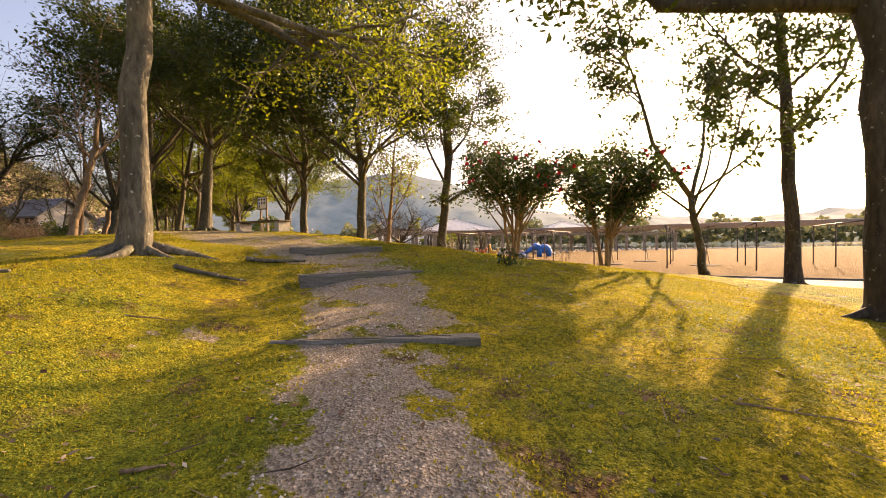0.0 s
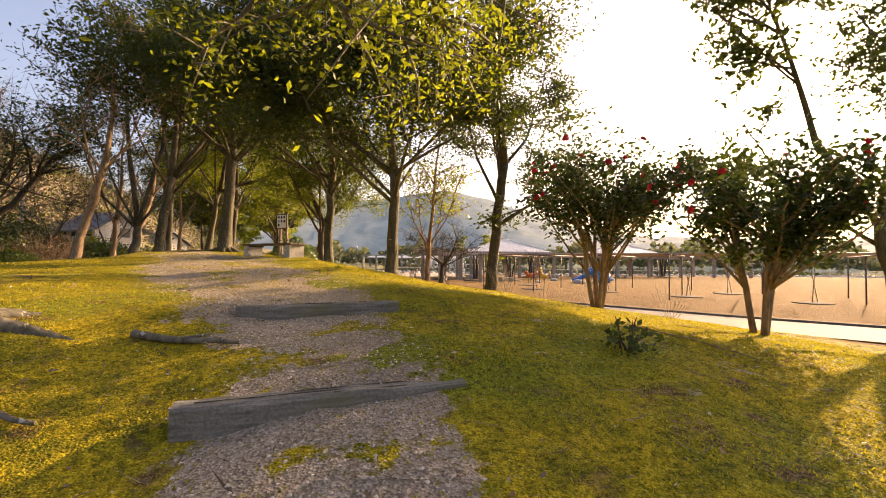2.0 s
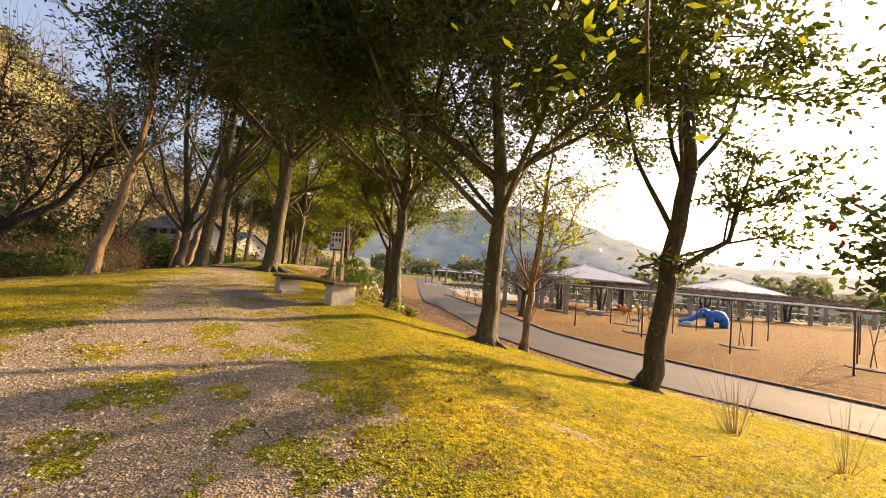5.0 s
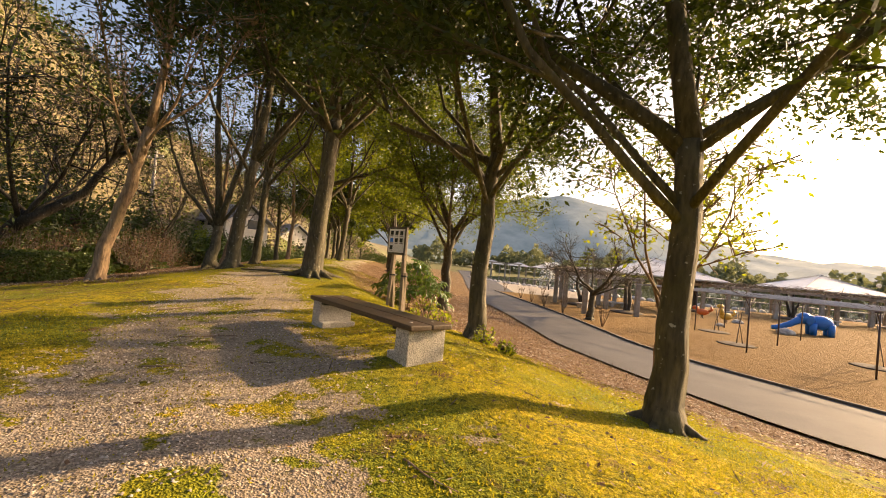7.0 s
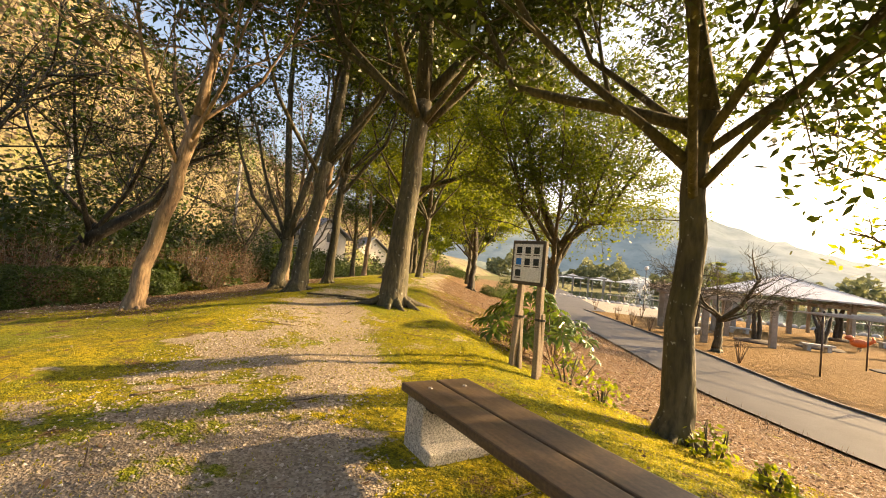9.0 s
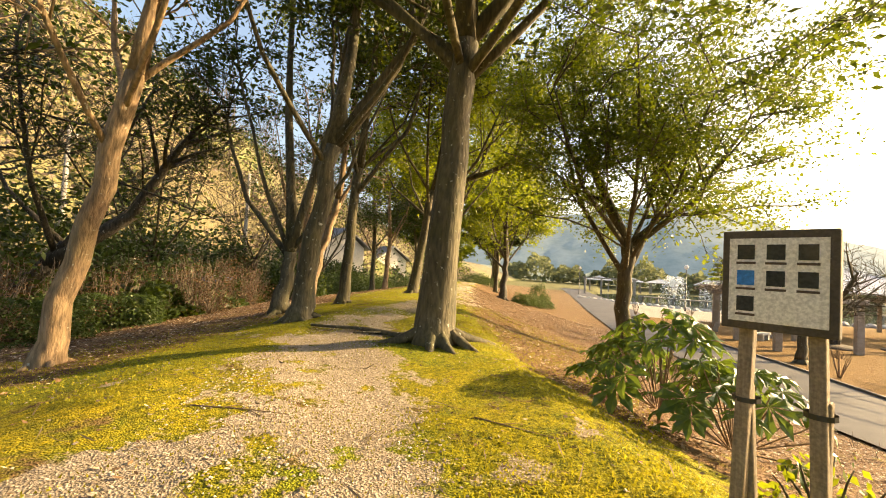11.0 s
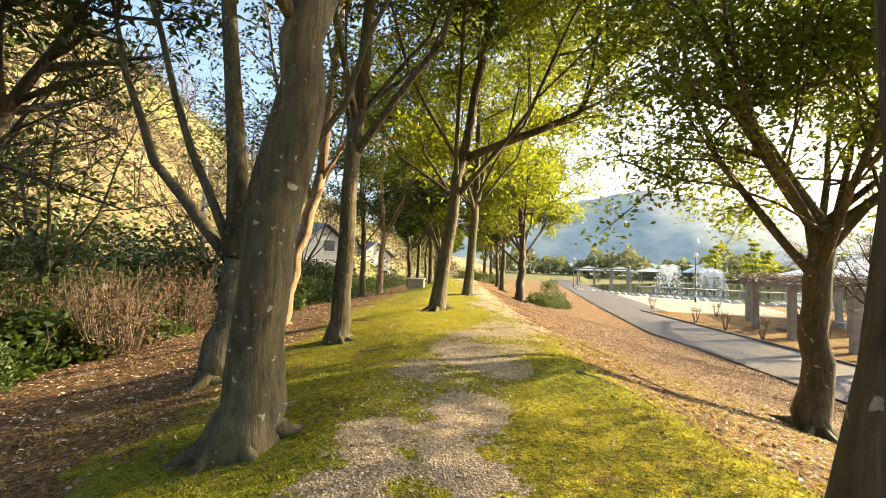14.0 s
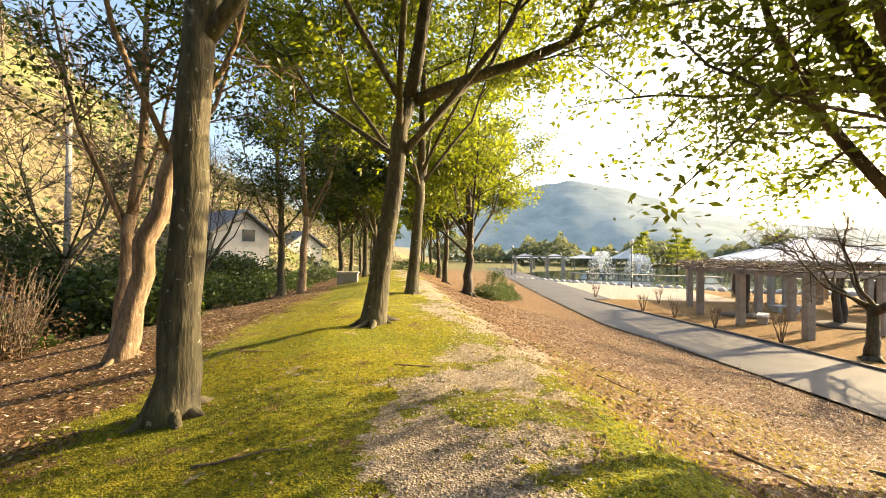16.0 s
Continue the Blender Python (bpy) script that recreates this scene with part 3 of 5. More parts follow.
tree("tree", -14.4, 30.1, "leaning tan-barked tree on the litter slope", 0.15, 3.5, 8.5, 2.4, (0.8, 0.2), 3, 900, 0.10, LEAF, BARK_TAN, 37, 5)
tree("tree", -16.6, 32.2, "slender tan-barked tree with a forked stem", 0.15, 2.5, 8.5, 2.6, (0.1, 0.1), 4, 1000, 0.10, LEAF, BARK_TAN, 39, 5, rise=(0.8, 1.0))
tree("tree", -16.9, 40.2, "slender tan-barked tree with a forked stem", 0.14, 3.0, 9.0, 2.6, (0.1, 0.1), 4, 2000, 0.12, LEAF, BARK_TAN, 41, 5, rise=(0.75, 1.0))
tree("tree", -18.2, 41.0, EVER, 0.15, 3.0, 9.0, 2.8, (-0.1, 0.1), 4, 2200, 0.12, LEAF, BARK, 43, 5)
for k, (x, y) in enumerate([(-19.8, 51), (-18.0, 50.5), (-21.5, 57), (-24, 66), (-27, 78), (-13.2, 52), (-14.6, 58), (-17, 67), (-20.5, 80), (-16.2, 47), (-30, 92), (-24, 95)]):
    tree("tree", x, y, "evergreen avenue tree along the gravel path", 0.17, 2.8 + 0.3 * (k % 3), 9.0 + (k % 4) * 0.5, 3.4, (0.1 * (k % 3 - 1), 0), 4, 2900, 0.26, LEAF_LIT_GOLD if k % 3 else LEAF, BARK, 50 + k, 4, twigs=4)
tree("tree", -18.6, 23.6, "old leaning dark tree with a long diagonal limb", 0.22, 2.4, 7.5, 4.2, (0.9, 1.2), 5, 1500, 0.10, LEAF, BARK_DARK, 71, 3, 1.0, ((0.8, 60, 0.55, 1.2),), bare=True)
tree("tree", -17.0, 19.5, "old leaning dark tree with bare branches", 0.2, 2.4, 8.0, 4.0, (-0.3, 0.6), 5, 1200, 0.10, LEAF, BARK_DARK, 73, 3, bare=True)
for k, (x, y) in enumerate([(-21, 29), (-23, 36), (-25, 45), (-20, 15.5)]):
    tree("tree", x, y, "bare deciduous tree behind the hedge", 0.14, 2.2, 8.5, 3.2, (0.2, 0.2), 5, 0, bark_mat=BARK, seed=80 + k, roots=3, bare=True)
tree("tree", 3.25, 41.6, "bare vase-shaped tree on the withered lawn", 0.2, 1.9, 5.6, 3.0, (0.05, 0), 6, 0, bark_mat=BARK, seed=91, roots=4, bare=True, rise=(0.55, 0.85))

# ---- stepped path ----
def timber(x0, y0, x1, y1, z, seed):
    rng = np.random.default_rng(seed)
    L = math.hypot(x1 - x0, y1 - y0)
    ob = thing("timber_step", (x0 + x1) / 2, (y0 + y1) / 2, z, "weathered grey timber edging a gravel step", "step", "path steps", math.degrees(math.atan2(y1 - y0, x1 - x0)))
    bm = bmesh.new()
    n = 14
    ring = [(-0.085, -0.16), (0.085, -0.16), (0.085, -0.02), (0.07, 0.0), (-0.07, 0.0), (-0.085, -0.015)]
    rows = []
    for i in range(n + 1):
        s = i / n
        w = 1 - 0.12 * (s < 0.02 or s > 0.98)
        rows.append([bm.verts.new((-L / 2 + L * s, y * w + rng.normal() * 0.004, zz + rng.normal() * 0.004)) for y, zz in ring])
    for a, b in zip(rows[:-1], rows[1:]):
        for k in range(6):
            bm.faces.new((a[k], b[k], b[(k + 1) % 6], a[(k + 1) % 6]))
    bm.faces.new(rows[0])
    bm.faces.new(rows[-1][::-1])
    bmesh.ops.recalc_face_normals(bm, faces=bm.faces)
    part("beam", bm, TIMBER, ob)
    bm = bmesh.new()
    for k in range(3):
        box(L * rng.uniform(0.25, 0.5), 0.006, 0.004, (rng.uniform(-0.2, 0.2) * L, -0.04 + 0.04 * k, 0.002), 0.001, bm=bm)
    part("crack", bm, SOIL, ob, "dark drying crack")
    return ob


timber(-1.52, 6.33, 0.0, 6.08, 0.47, 1)
timber(-1.53, 8.16, -0.05, 8.55, 0.82, 2)
timber(-1.85, 9.85, -0.45, 10.33, 1.12, 3)


# ---- bench and notice board ----
def bench():
    along = math.degrees(math.atan2(18.03 - 16.9, -4.5 + 3.224))
    ob = thing("park_bench", -3.72, 17.63, 1.44, "backless bench of dark brown boards on speckled granite blocks", "bench", turn=along)
    for x, turn_ in ((-0.92, 1), (0.92, -1)):
        bm = box(0.2, 0.43, 0.46, (x, 0, 0.21), 0.012)
        box(0.12, 0.43, 0.24, (x + turn_ * 0.155, 0, 0.09), 0.012, bm=bm)
        part("support", bm, GRANITE, ob, "speckled grey granite block with a ledge")
    for y in (-0.122, 0.122):
        part("seat_board", box(2.16, 0.232, 0.05, (0, y, 0.468), 0.012), PLANK, ob)
    for x in (-0.92, 0.92):
        part("bracket", box(0.08, 0.4, 0.03, (x - 0.14 * (1 if x > 0 else -1), 0, 0.425), 0.004), BLACK, ob, "dark steel bracket under the boards")
        for y in (-0.122, 0.122):
            bm = bmesh.new()
            bmesh.ops.create_cone(bm, cap_ends=True, segments=10, radius1=0.014, radius2=0.010, depth=0.006, matrix=pose(x, y, 0.496))
            part("bolt", bm, STEEL_PALE, ob)


bench()


def notice_board():
    x, y = -4.26, 20.62
    z = gz(x, y)
    along = -33.0
    ob = thing("notice_board", x, y, z, "wooden notice board with a white sheet on two posts", "sign", turn=along)
    for k, (px, lean_) in enumerate(((-0.15, 1.5), (0.15, -1.0))):
        part("post", box(0.065, 0.065, 1.42, (px, 0.05, 0.66), 0.01, (2 * k - 1, lean_, 0)), POST_WOOD, ob)
        part("stake", box(0.055, 0.055, 0.7, (px + 0.01, 0.1, 0.32), 0.01, (3, -lean_, 0)), POST_WOOD, ob, "short weathered stake tied to the post")
        bm = bmesh.new()
        bmesh.ops.create_cone(bm, segments=12, radius1=0.065, radius2=0.065, depth=0.025, matrix=pose(px, 0.075, 0.6))
        part("tie", bm, BLACK, ob, "dark rope tie")
    part("board", box(0.47, 0.05, 0.5, (0, -0.02, 1.22), 0.008), surface("dark_stained_wood", (0.05, 0.04, 0.03), (0.10, 0.08, 0.06), 4, 0.7, 0.2, 0.003), ob, "dark stained wooden panel")
    sheet = part("sheet", box(0.40, 0.006, 0.42, (0.0, -0.049, 1.22), 0.002), WHITE, ob, "white printed sheet")
    for k in range(7):
        cx, cz = (-0.125 + 0.125 * (k % 3), 1.36 - 0.13 * (k // 3))
        part("pictogram", box(0.075, 0.003, 0.075, (cx, -0.0535, cz), 0), GLASS_DARK if k != 3 else BLUE, sheet, "dark square pictogram" if k != 3 else "blue square pictogram")
        part("caption", box(0.085, 0.003, 0.012, (cx, -0.0535, cz - 0.055), 0), STEEL_BROWN, sheet)


notice_board()


# ---- shrubs ----
def camellia(x, y, seed, height, spread, stems, bloom=46, leaves=12000):
    rng = np.random.default_rng(seed)
    ob = thing("camellia", x, y, gz(x, y), "camellia bush in red bloom with dark glossy leaves", "shrub", "camellias")
    tips = []
    for k in range(stems):
        a = k * 6.28 / stems + rng.uniform(-0.4, 0.4)
        b0 = np.array([0.06 * math.cos(a), 0.06 * math.sin(a), -0.08])
        mid = np.array([0.28 * math.cos(a), 0.28 * math.sin(a), height * 0.46])
        q = curve_points(b0, mid, 5, 0.07, rng)
        child("stem", Tubes().add(q, np.linspace(0.042, 0.03, 5), 8, k, 0.05).mesh("stem", BARK_TAN), ob)
        tb = Tubes()
        for j in range(12):
            aa = a + rng.uniform(-1.3, 1.3)
            rr = spread * rng.uniform(0.35, 1.0)
            end = np.array([rr * math.cos(aa), rr * math.sin(aa), height * (0.60 + 0.40 * rng.uniform(0, 1) ** 0.8 * (1 - 0.4 * rr / spread))])
            qq = curve_points(q[rng.integers(2, 5)], end, 6, 0.12, rng)
            tb.add(qq, np.linspace(0.024, 0.006, 6), 5)
            for w in range(6):
                s0 = qq[rng.integers(2, 6)]
                s1 = s0 + rng.normal(size=3) * [0.24, 0.24, 0.13] + [0, 0, 0.08]
                tb.add(curve_points(s0, s1, 3, 0.1, rng), np.linspace(0.006, 0.003, 3), 3)
                tips.append((s0, s1))
        b = child("branchwork", tb.mesh("branchwork", BARK_TAN), ob)
        b["kind"] = "stuff"
    A, B = np.array([t_[0] for t_ in tips]), np.array([t_[1] for t_ in tips])
    pick = rng.integers(0, len(A), leaves)
    spot = A[pick] + (B[pick] - A[pick]) * rng.uniform(0, 1.2, (leaves, 1)) + rng.normal(size=(leaves, 3)) * 0.085
    up = rng.integers(0, len(A), leaves // 12)
    shoots = B[up] + rng.uniform(0, 1, (len(up), 1)) * [0, 0, 0.30] + rng.normal(size=(len(up), 3)) * 0.03
    shoots = shoots[B[up][:, 2] > 0.72 * height]
    c = child("foliage", leaf_mesh("foliage", np.concatenate([spot, shoots]), 0.085, LEAF_CAMELLIA, rng, 0.5, 0.05), ob)
    c["kind"] = "stuff"
    bm = bmesh.new()
    for k in range(6):
        a = k * 1.047
        bmesh.ops.create_uvsphere(bm, u_segments=6, v_segments=4, radius=0.034, matrix=pose(0.028 * math.cos(a), 0.028 * math.sin(a), 0.0, 25 * math.sin(a), 25 * math.cos(a), 0) @ Matrix.Diagonal((1, 0.8, 0.45, 1)))
    me = bpy.data.meshes.new("flower")
    bm.to_mesh(me)
    bm.free()
    me.materials.append(PETAL)
    for k in range(bloom):
        outer = [spot[i] for i in rng.integers(0, len(spot), 9)]
        s = max(outer, key=lambda q_: math.hypot(q_[0], q_[1]) / spread + 0.9 * q_[2] / height)
        out = Vector((s[0], s[1], 0.6 * (s[2] - height * 0.5)))
        loc = Vector(s) + out.normalized() * 0.05
        child("flower", me, ob, "red camellia blossom" if k == 0 else "", Matrix.Translation(loc) @ out.to_track_quat("Z", "Y").to_matrix().to_4x4() @ Matrix.Scale(rng.uniform(0.7, 1.1), 4))
    return ob


camellia(3.05, 13.15, 3, 2.9, 1.5, 4)
camellia(4.3, 11.1, 8, 2.7, 1.35, 3, 36)


def leaf_heap(name, x, y, label, sx, sy, sz, n, size, mat, seed, twig=0, cut=False, category="shrub", group="", turn=0.0, sink=0.05, twig_mat=BARK):
    """A bush: leaves through its volume, thickest at the skin; cut ones have a clipped outline."""
    rng = np.random.default_rng(seed)
    ob = thing(name, x, y, gz(x, y) - sink, label, category, group, turn)
    if twig:
        tb = Tubes()
        for k in range(twig):
            a = rng.uniform(0, 6.28)
            e = np.array([math.cos(a) * sx * rng.uniform(0.2, 1), math.sin(a) * sy * rng.uniform(0.2, 1), sz * rng.uniform(0.5, 1.1)])
            s0 = np.array([e[0] * 0.45 + rng.normal() * 0.1 * sx, e[1] * 0.45, 0.0])
            tb.add(curve_points(s0, e, 5, 0.22, rng), np.linspace(0.014, 0.004, 5), 4)
        b = child("stemwork", tb.mesh("stemwork", twig_mat), ob)
        b["kind"] = "stuff"
    if cut:
        q = rng.uniform(-1, 1, (n, 3))
        ax = rng.integers(0, 3, n)
        face = np.sign(q[np.arange(n), ax]) * rng.uniform(0.86, 1.03, n)
        q[np.arange(n), ax] = face
        q[:, 2] = (q[:, 2] + 1) / 2
        q[:, :2] *= (1 - 0.10 * q[:, 2:] ** 3)
        q += 0.05 * np.sin(q[:, [1, 2, 0]] * 9 + seed)
    else:
        d = rng.normal(size=(n, 3))
        d /= np.linalg.norm(d, axis=1, keepdims=True)
        rad = rng.uniform(0.55, 1.0, (n, 1)) ** 0.5
        lump = 1 + 0.28 * np.sin(4.3 * d[:, :1] + seed) * np.sin(3.7 * d[:, 1:2] + 2 * seed) + 0.14 * np.sin(9 * d[:, 2:] + 7 * d[:, :1])
        q = d * rad * lump
        q[:, 2] = np.abs(q[:, 2])
    c = child("foliage", leaf_mesh("foliage", q * [sx, sy, sz], size, mat, rng, 0.55, 0.1), ob)
    c["kind"] = "stuff"
    return ob


# the clipped hedge below the mound and the thicket behind it
for k, (x, y, a) in enumerate([(-16.6, 18.2, 95), (-15.9, 20.5, 92), (-15.7, 22.8, 86), (-16.6, 25.0, 68)]):
    leaf_heap("hedge", x, y, "clipped dark green hedge at the foot of the slope", 1.25, 0.65, 0.95, 6500, 0.075, LEAF_SHRUB, 100 + k, cut=True, category="hedge", group="clipped hedge", turn=a)
spots = [(-18.2, 27.2, 1.5, 1.3, 1.0), (-19.2, 29.5, 1.6, 1.4, 0.9), (-20.4, 32.0, 1.7, 1.5, 1.0), (-19.4, 20.5, 2.2, 2.0, 2.8), (-20.0, 24.5, 2.4, 2.2, 3.2), (-21.2, 28.5, 2.4, 2.2, 3.4),
         (-24.0, 34.3, 2.4, 2.2, 3.2), (-20.0, 16.0, 2.4, 2.2, 3.0), (-21.5, 12.0, 2.6, 2.4, 3.2), (-24.2, 36.5, 2.2, 2.0, 2.6), (-19.5, 35.5, 1.6, 1.4, 1.5), (-18.6, 13.5, 1.4, 1.2, 1.3), (-24, 20, 3, 3, 4.2), (-25, 27, 3, 3, 4.2), (-17.5, 9.5, 2.4, 2.2, 2.6), (-22, 7, 3, 3, 4), (-26, 12, 3, 3, 4.2), (-28, 34, 3, 3, 3.6), (-27.5, 44, 2.6, 2.6, 2.6), (-29, 50, 2.4, 2.4, 2.2), (-26.5, 50.5, 2.2, 2.2, 1.9), (-31, 56, 2.6, 2.6, 2.0), (-22.5, 41.5, 1.6, 1.5, 1.6)]
for k, (x, y, a, b, c) in enumerate(spots):
    leaf_heap("thicket_shrub", x, y, "tangled evergreen shrub with dry brown stems", a * 1.1, b * 1.1, c * (1.1 if y > 23 else 1.5 if c > 2 else 1.1), 4000, 0.21, LEAF_SHRUB if k % 4 else LEAF, 120 + k, twig=70, group="thicket")
for k, (x, y) in enumerate([(-17.9, 24.2), (-18.8, 26.4), (-19.6, 28.2), (-18.0, 21.6), (-20.6, 30.6), (-18.3, 17.4), (-17.4, 22.9), (-17.6, 28.6), (-19.0, 31.6), (-22.3, 33.0)]):
    leaf_heap("dry_shrub", x, y, "withered brown shrub of tangled bare twigs", 1.4, 1.1, 1.8, 2600, 0.07, LEAF_BROWN, 150 + k, twig=130, group="dry shrubs", twig_mat=VINE)
for k, (x, y, a, c) in enumerate([(-9.3, 51.5, 0.9, 0.9), (-9.75, 49.6, 0.95, 0.95), (-9.9, 53.2, 0.75, 1.9), (-10.2, 47.6, 0.8, 0.7)]):
    leaf_heap("clipped_bush", x, y, "rounded clipped green bush at the roadside", a, a, c, 4200, 0.075, LEAF_SHRUB, 170 + k, group="clipped bushes")
for k, (x, y) in enumerate([(-20.3, 44), (-21.6, 47.5), (-19.6, 39.5), (-23, 52), (-16.5, 62), (-19, 66), (-25, 60)]):
    leaf_heap("low_hedge", x, y, "low dark green hedge bush along the path", 1.7, 1.2, 1.1, 3200, 0.12, LEAF_SHRUB, 180 + k, group="low hedge bushes")
leaf_heap("shrub", -20.5, 36.8, "leafy light green shrub among the trees", 1.3, 1.2, 2.2, 4000, 0.12, LEAF_LIT_GOLD, 190, twig=20)
for k, (x, y, s) in enumerate([(1.45, 9.3, 0.2), (-2.55, 20.0, 0.22), (-2.2, 19.6, 0.16), (-5.0, 24.0, 0.22), (-3.75, 21.4, 0.3), (-3.4, 20.9, 0.25)]):
    leaf_heap("seedling", x, y, "small green shrub seedling in the moss", s, s, s * 1.3, 130, 0.07, LEAF_LIT_GOLD if k else LEAF_SHRUB, 200 + k, twig=6, group="seedlings", sink=0.0)


def fatsia(x, y, seed, scale=1.0, n=26):
    """A fatsia: long stalks with big lobed leaves."""
    rng = np.random.default_rng(seed)
    ob = thing("fatsia", x, y, gz(x, y), "glossy fatsia shrub with large lobed leaves", "shrub", "fatsias")
    verts, faces = [(0, 0, 0)], []
    lobes = 8
    for k in range(lobes):
        a = -2.35 + 4.7 * k / (lobes - 1)
        L = 0.21 * (1 - 0.13 * abs(a))
        u, w = np.array([math.cos(a), math.sin(a)]), np.array([-math.sin(a), math.cos(a)])
        i = len(verts)
        for f, wd, zz in ((0.42, 0.020, -0.005), (0.68, 0.036, -0.012), (1.0, 0.0, -0.05)):
            c = u * L * f
            if wd:
                verts += [(*(c + w * wd), zz + 0.008), (*c, zz - 0.004), (*(c - w * wd), zz + 0.008)]
            else:
                verts.append((*c, zz))
        faces += [(0, i + 1, i), (0, i + 2, i + 1), (i, i + 1, i + 4, i + 3), (i + 1, i + 2, i + 5, i + 4), (i + 3, i + 4, i + 6), (i + 4, i + 5, i + 6)]
    me = mesh_of("leaf", verts, faces, LEAF_FATSIA)
    tb = Tubes()
    for k in range(n):
        a = k * 2.4 + rng.uniform(-0.3, 0.3)
        rr = scale * 0.62 * math.sqrt((k + 1) / n)
        e = np.array([math.cos(a) * rr, math.sin(a) * rr, scale * (0.82 - 0.55 * (k / n) + rng.uniform(-0.08, 0.1))])
        s0 = np.array([e[0] * 0.15, e[1] * 0.15, 0.15 * scale])
        tb.add(curve_points(s0, e, 5, 0.08, rng), 0.006, 5)
        child("leaf", me, ob, "", pose(*e, rng.uniform(-15, 25), rng.uniform(5, 45), math.degrees(a)) @ Matrix.Scale(scale * rng.uniform(0.8, 1.25), 4))
    tb.add([(0, 0, -0.05), (0.02, 0, 0.3 * scale), (0.0, 0.03, 0.55 * scale)], [0.02, 0.018, 0.012], 6)
    child("stalkwork", tb.mesh("stalkwork", BARK_TAN), ob)["kind"] = "stuff"


fatsia(-4.5, 22.95, 1, 1.25, 40)
fatsia(-4.0, 22.3, 2, 1.0, 26)
fatsia(-4.85, 23.7, 3, 0.8, 18)


# ---- the lawn's structures ----
def pergola(name, label, posts, z_top, beams, mat_spans, seed):
    rng = np.random.default_rng(seed)
    x0, y0 = posts[0]
    ob = thing(name, x0, y0, ROAD_Z - 0.05, label, "pergola")
    for x, y in posts:
        bm = box(0.34, 0.34, z_top, (x - x0, y - y0, z_top / 2), 0.03)
        box(0.27, 0.36, z_top * 0.94, (x - x0, y - y0, z_top * 0.47), 0.01, bm=bm)
        part("post", bm, CONCRETE, ob)
    for (xa, ya), (xb, yb) in beams:
        L = math.hypot(xb - xa, yb - ya) + 0.9
        part("beam", box(L, 0.2, 0.26, ((xa + xb) / 2 - x0, (ya + yb) / 2 - y0, z_top + 0.13), 0.02, (0, 0, math.degrees(math.atan2(yb - ya, xb - xa)))), CONCRETE, ob)
    tb = Tubes()
    for (xa, ya), (xb, yb), w in mat_spans:
        n = int(math.hypot(xb - xa, yb - ya) * 26)
        u = np.array([xb - xa, yb - ya]) / math.hypot(xb - xa, yb - ya)
        v = np.array([-u[1], u[0]])
        for k in range(n):
            s, q = rng.uniform(-0.05, 1.05), rng.normal() * w * 0.42
            c = np.array([xa + (xb - xa) * s, ya + (yb - ya) * s]) + v * q
            d = rng.normal(size=2)
            d /= np.linalg.norm(d)
            L = rng.uniform(0.4, 1.4)
            a = np.array([c[0] - x0, c[1] - y0, z_top + 0.3 + abs(rng.normal()) * 0.16])
            b = a + [d[0] * L, d[1] * L, rng.normal() * 0.22]
            tb.add(curve_points(a, b, 4, 0.25, rng), np.linspace(0.022, 0.008, 4), 4)
    vines = child("vines", tb.mesh("vines", VINE), ob, "tangled leafless grey-brown vines")
    vines["kind"] = "stuff"
    return ob


O = [(3.5, 45.2), (2.6, 48.8), (2.3, 52.8), (3.3, 57.0)]
I = [(7.6, 47.0), (6.3, 51.2), (6.4, 54.6), (8.4, 57.0)]
pergola("pergola", "concrete post pergola roofed with leafless vines", O + I, 2.62, [*zip(O[:-1], O[1:]), *zip(I[:-1], I[1:]), *zip(O, I)],
        [(a, b, 1.4) for a, b in zip(O[:-1], O[1:])] + [((5.5, 46), (4.6, 50), 3.2), ((4.6, 50), (5.5, 56), 3.2)], 5)
A2 = [(14.6, 57.6), (19.5, 59.0), (24.5, 60.2), (29.5, 61.6), (34.5, 62.4), (39.5, 62.8), (44.5, 62.6), (49.5, 61.8)]
B2 = [(x - 0.9, y + 3.2) for x, y in A2]
pergola("pergola", "long concrete pergola with leafless vines behind the lawn", A2 + B2, 2.6, [*zip(A2[:-1], A2[1:]), *zip(B2[:-1], B2[1:]), *zip(A2, B2)],
        [(a, b, 2.2) for a, b in zip(A2[:-1], A2[1:])], 6)
F2 = [(-8.4, 106), (-5.4, 106.5), (-2.4, 107), (0.6, 107.5)]
pergola("pergola", "small dark pergola at the lake corner", F2 + [(x, y + 3) for x, y in F2], 3.0, [*zip(F2[:-1], F2[1:])], [], 7)


def vine_trunk(x, y, seed):
    rng = np.random.default_rng(seed)
    ob = thing("wisteria", x, y, ROAD_Z - 0.05, "thick twisted old vine trunk under the pergola", "vine", "vine trunks")
    tb = Tubes()
    for k in range(3):
        a = k * 2.1 + seed
        q = curve_points((0.1 * math.cos(a), 0.1 * math.sin(a), 0), (0.5 * math.cos(a), 0.5 * math.sin(a), 2.7), 9, 0.16, rng)
        tb.add(q, np.linspace(0.17, 0.07, 9), 8, seed + k, 0.1)
    child("trunk", tb.mesh("trunk", BARK_DARK), ob)
    bm = bmesh.new()
    bmesh.ops.create_uvsphere(bm, u_segments=18, v_segments=8, radius=1.0, matrix=pose(0, 0, 0.0) @ Matrix.Diagonal((1.3, 1.3, 0.22, 1)))
    part("earth_mound", bm, SOIL, ob, "low mound of bare brown earth", True)


for k, (x, y) in enumerate([(4.6, 52.6), (7.6, 49.6), (11.5, 50.5), (16.5, 59.5), (27, 62), (37, 63)]):
    vine_trunk(x, y, 30 + k)


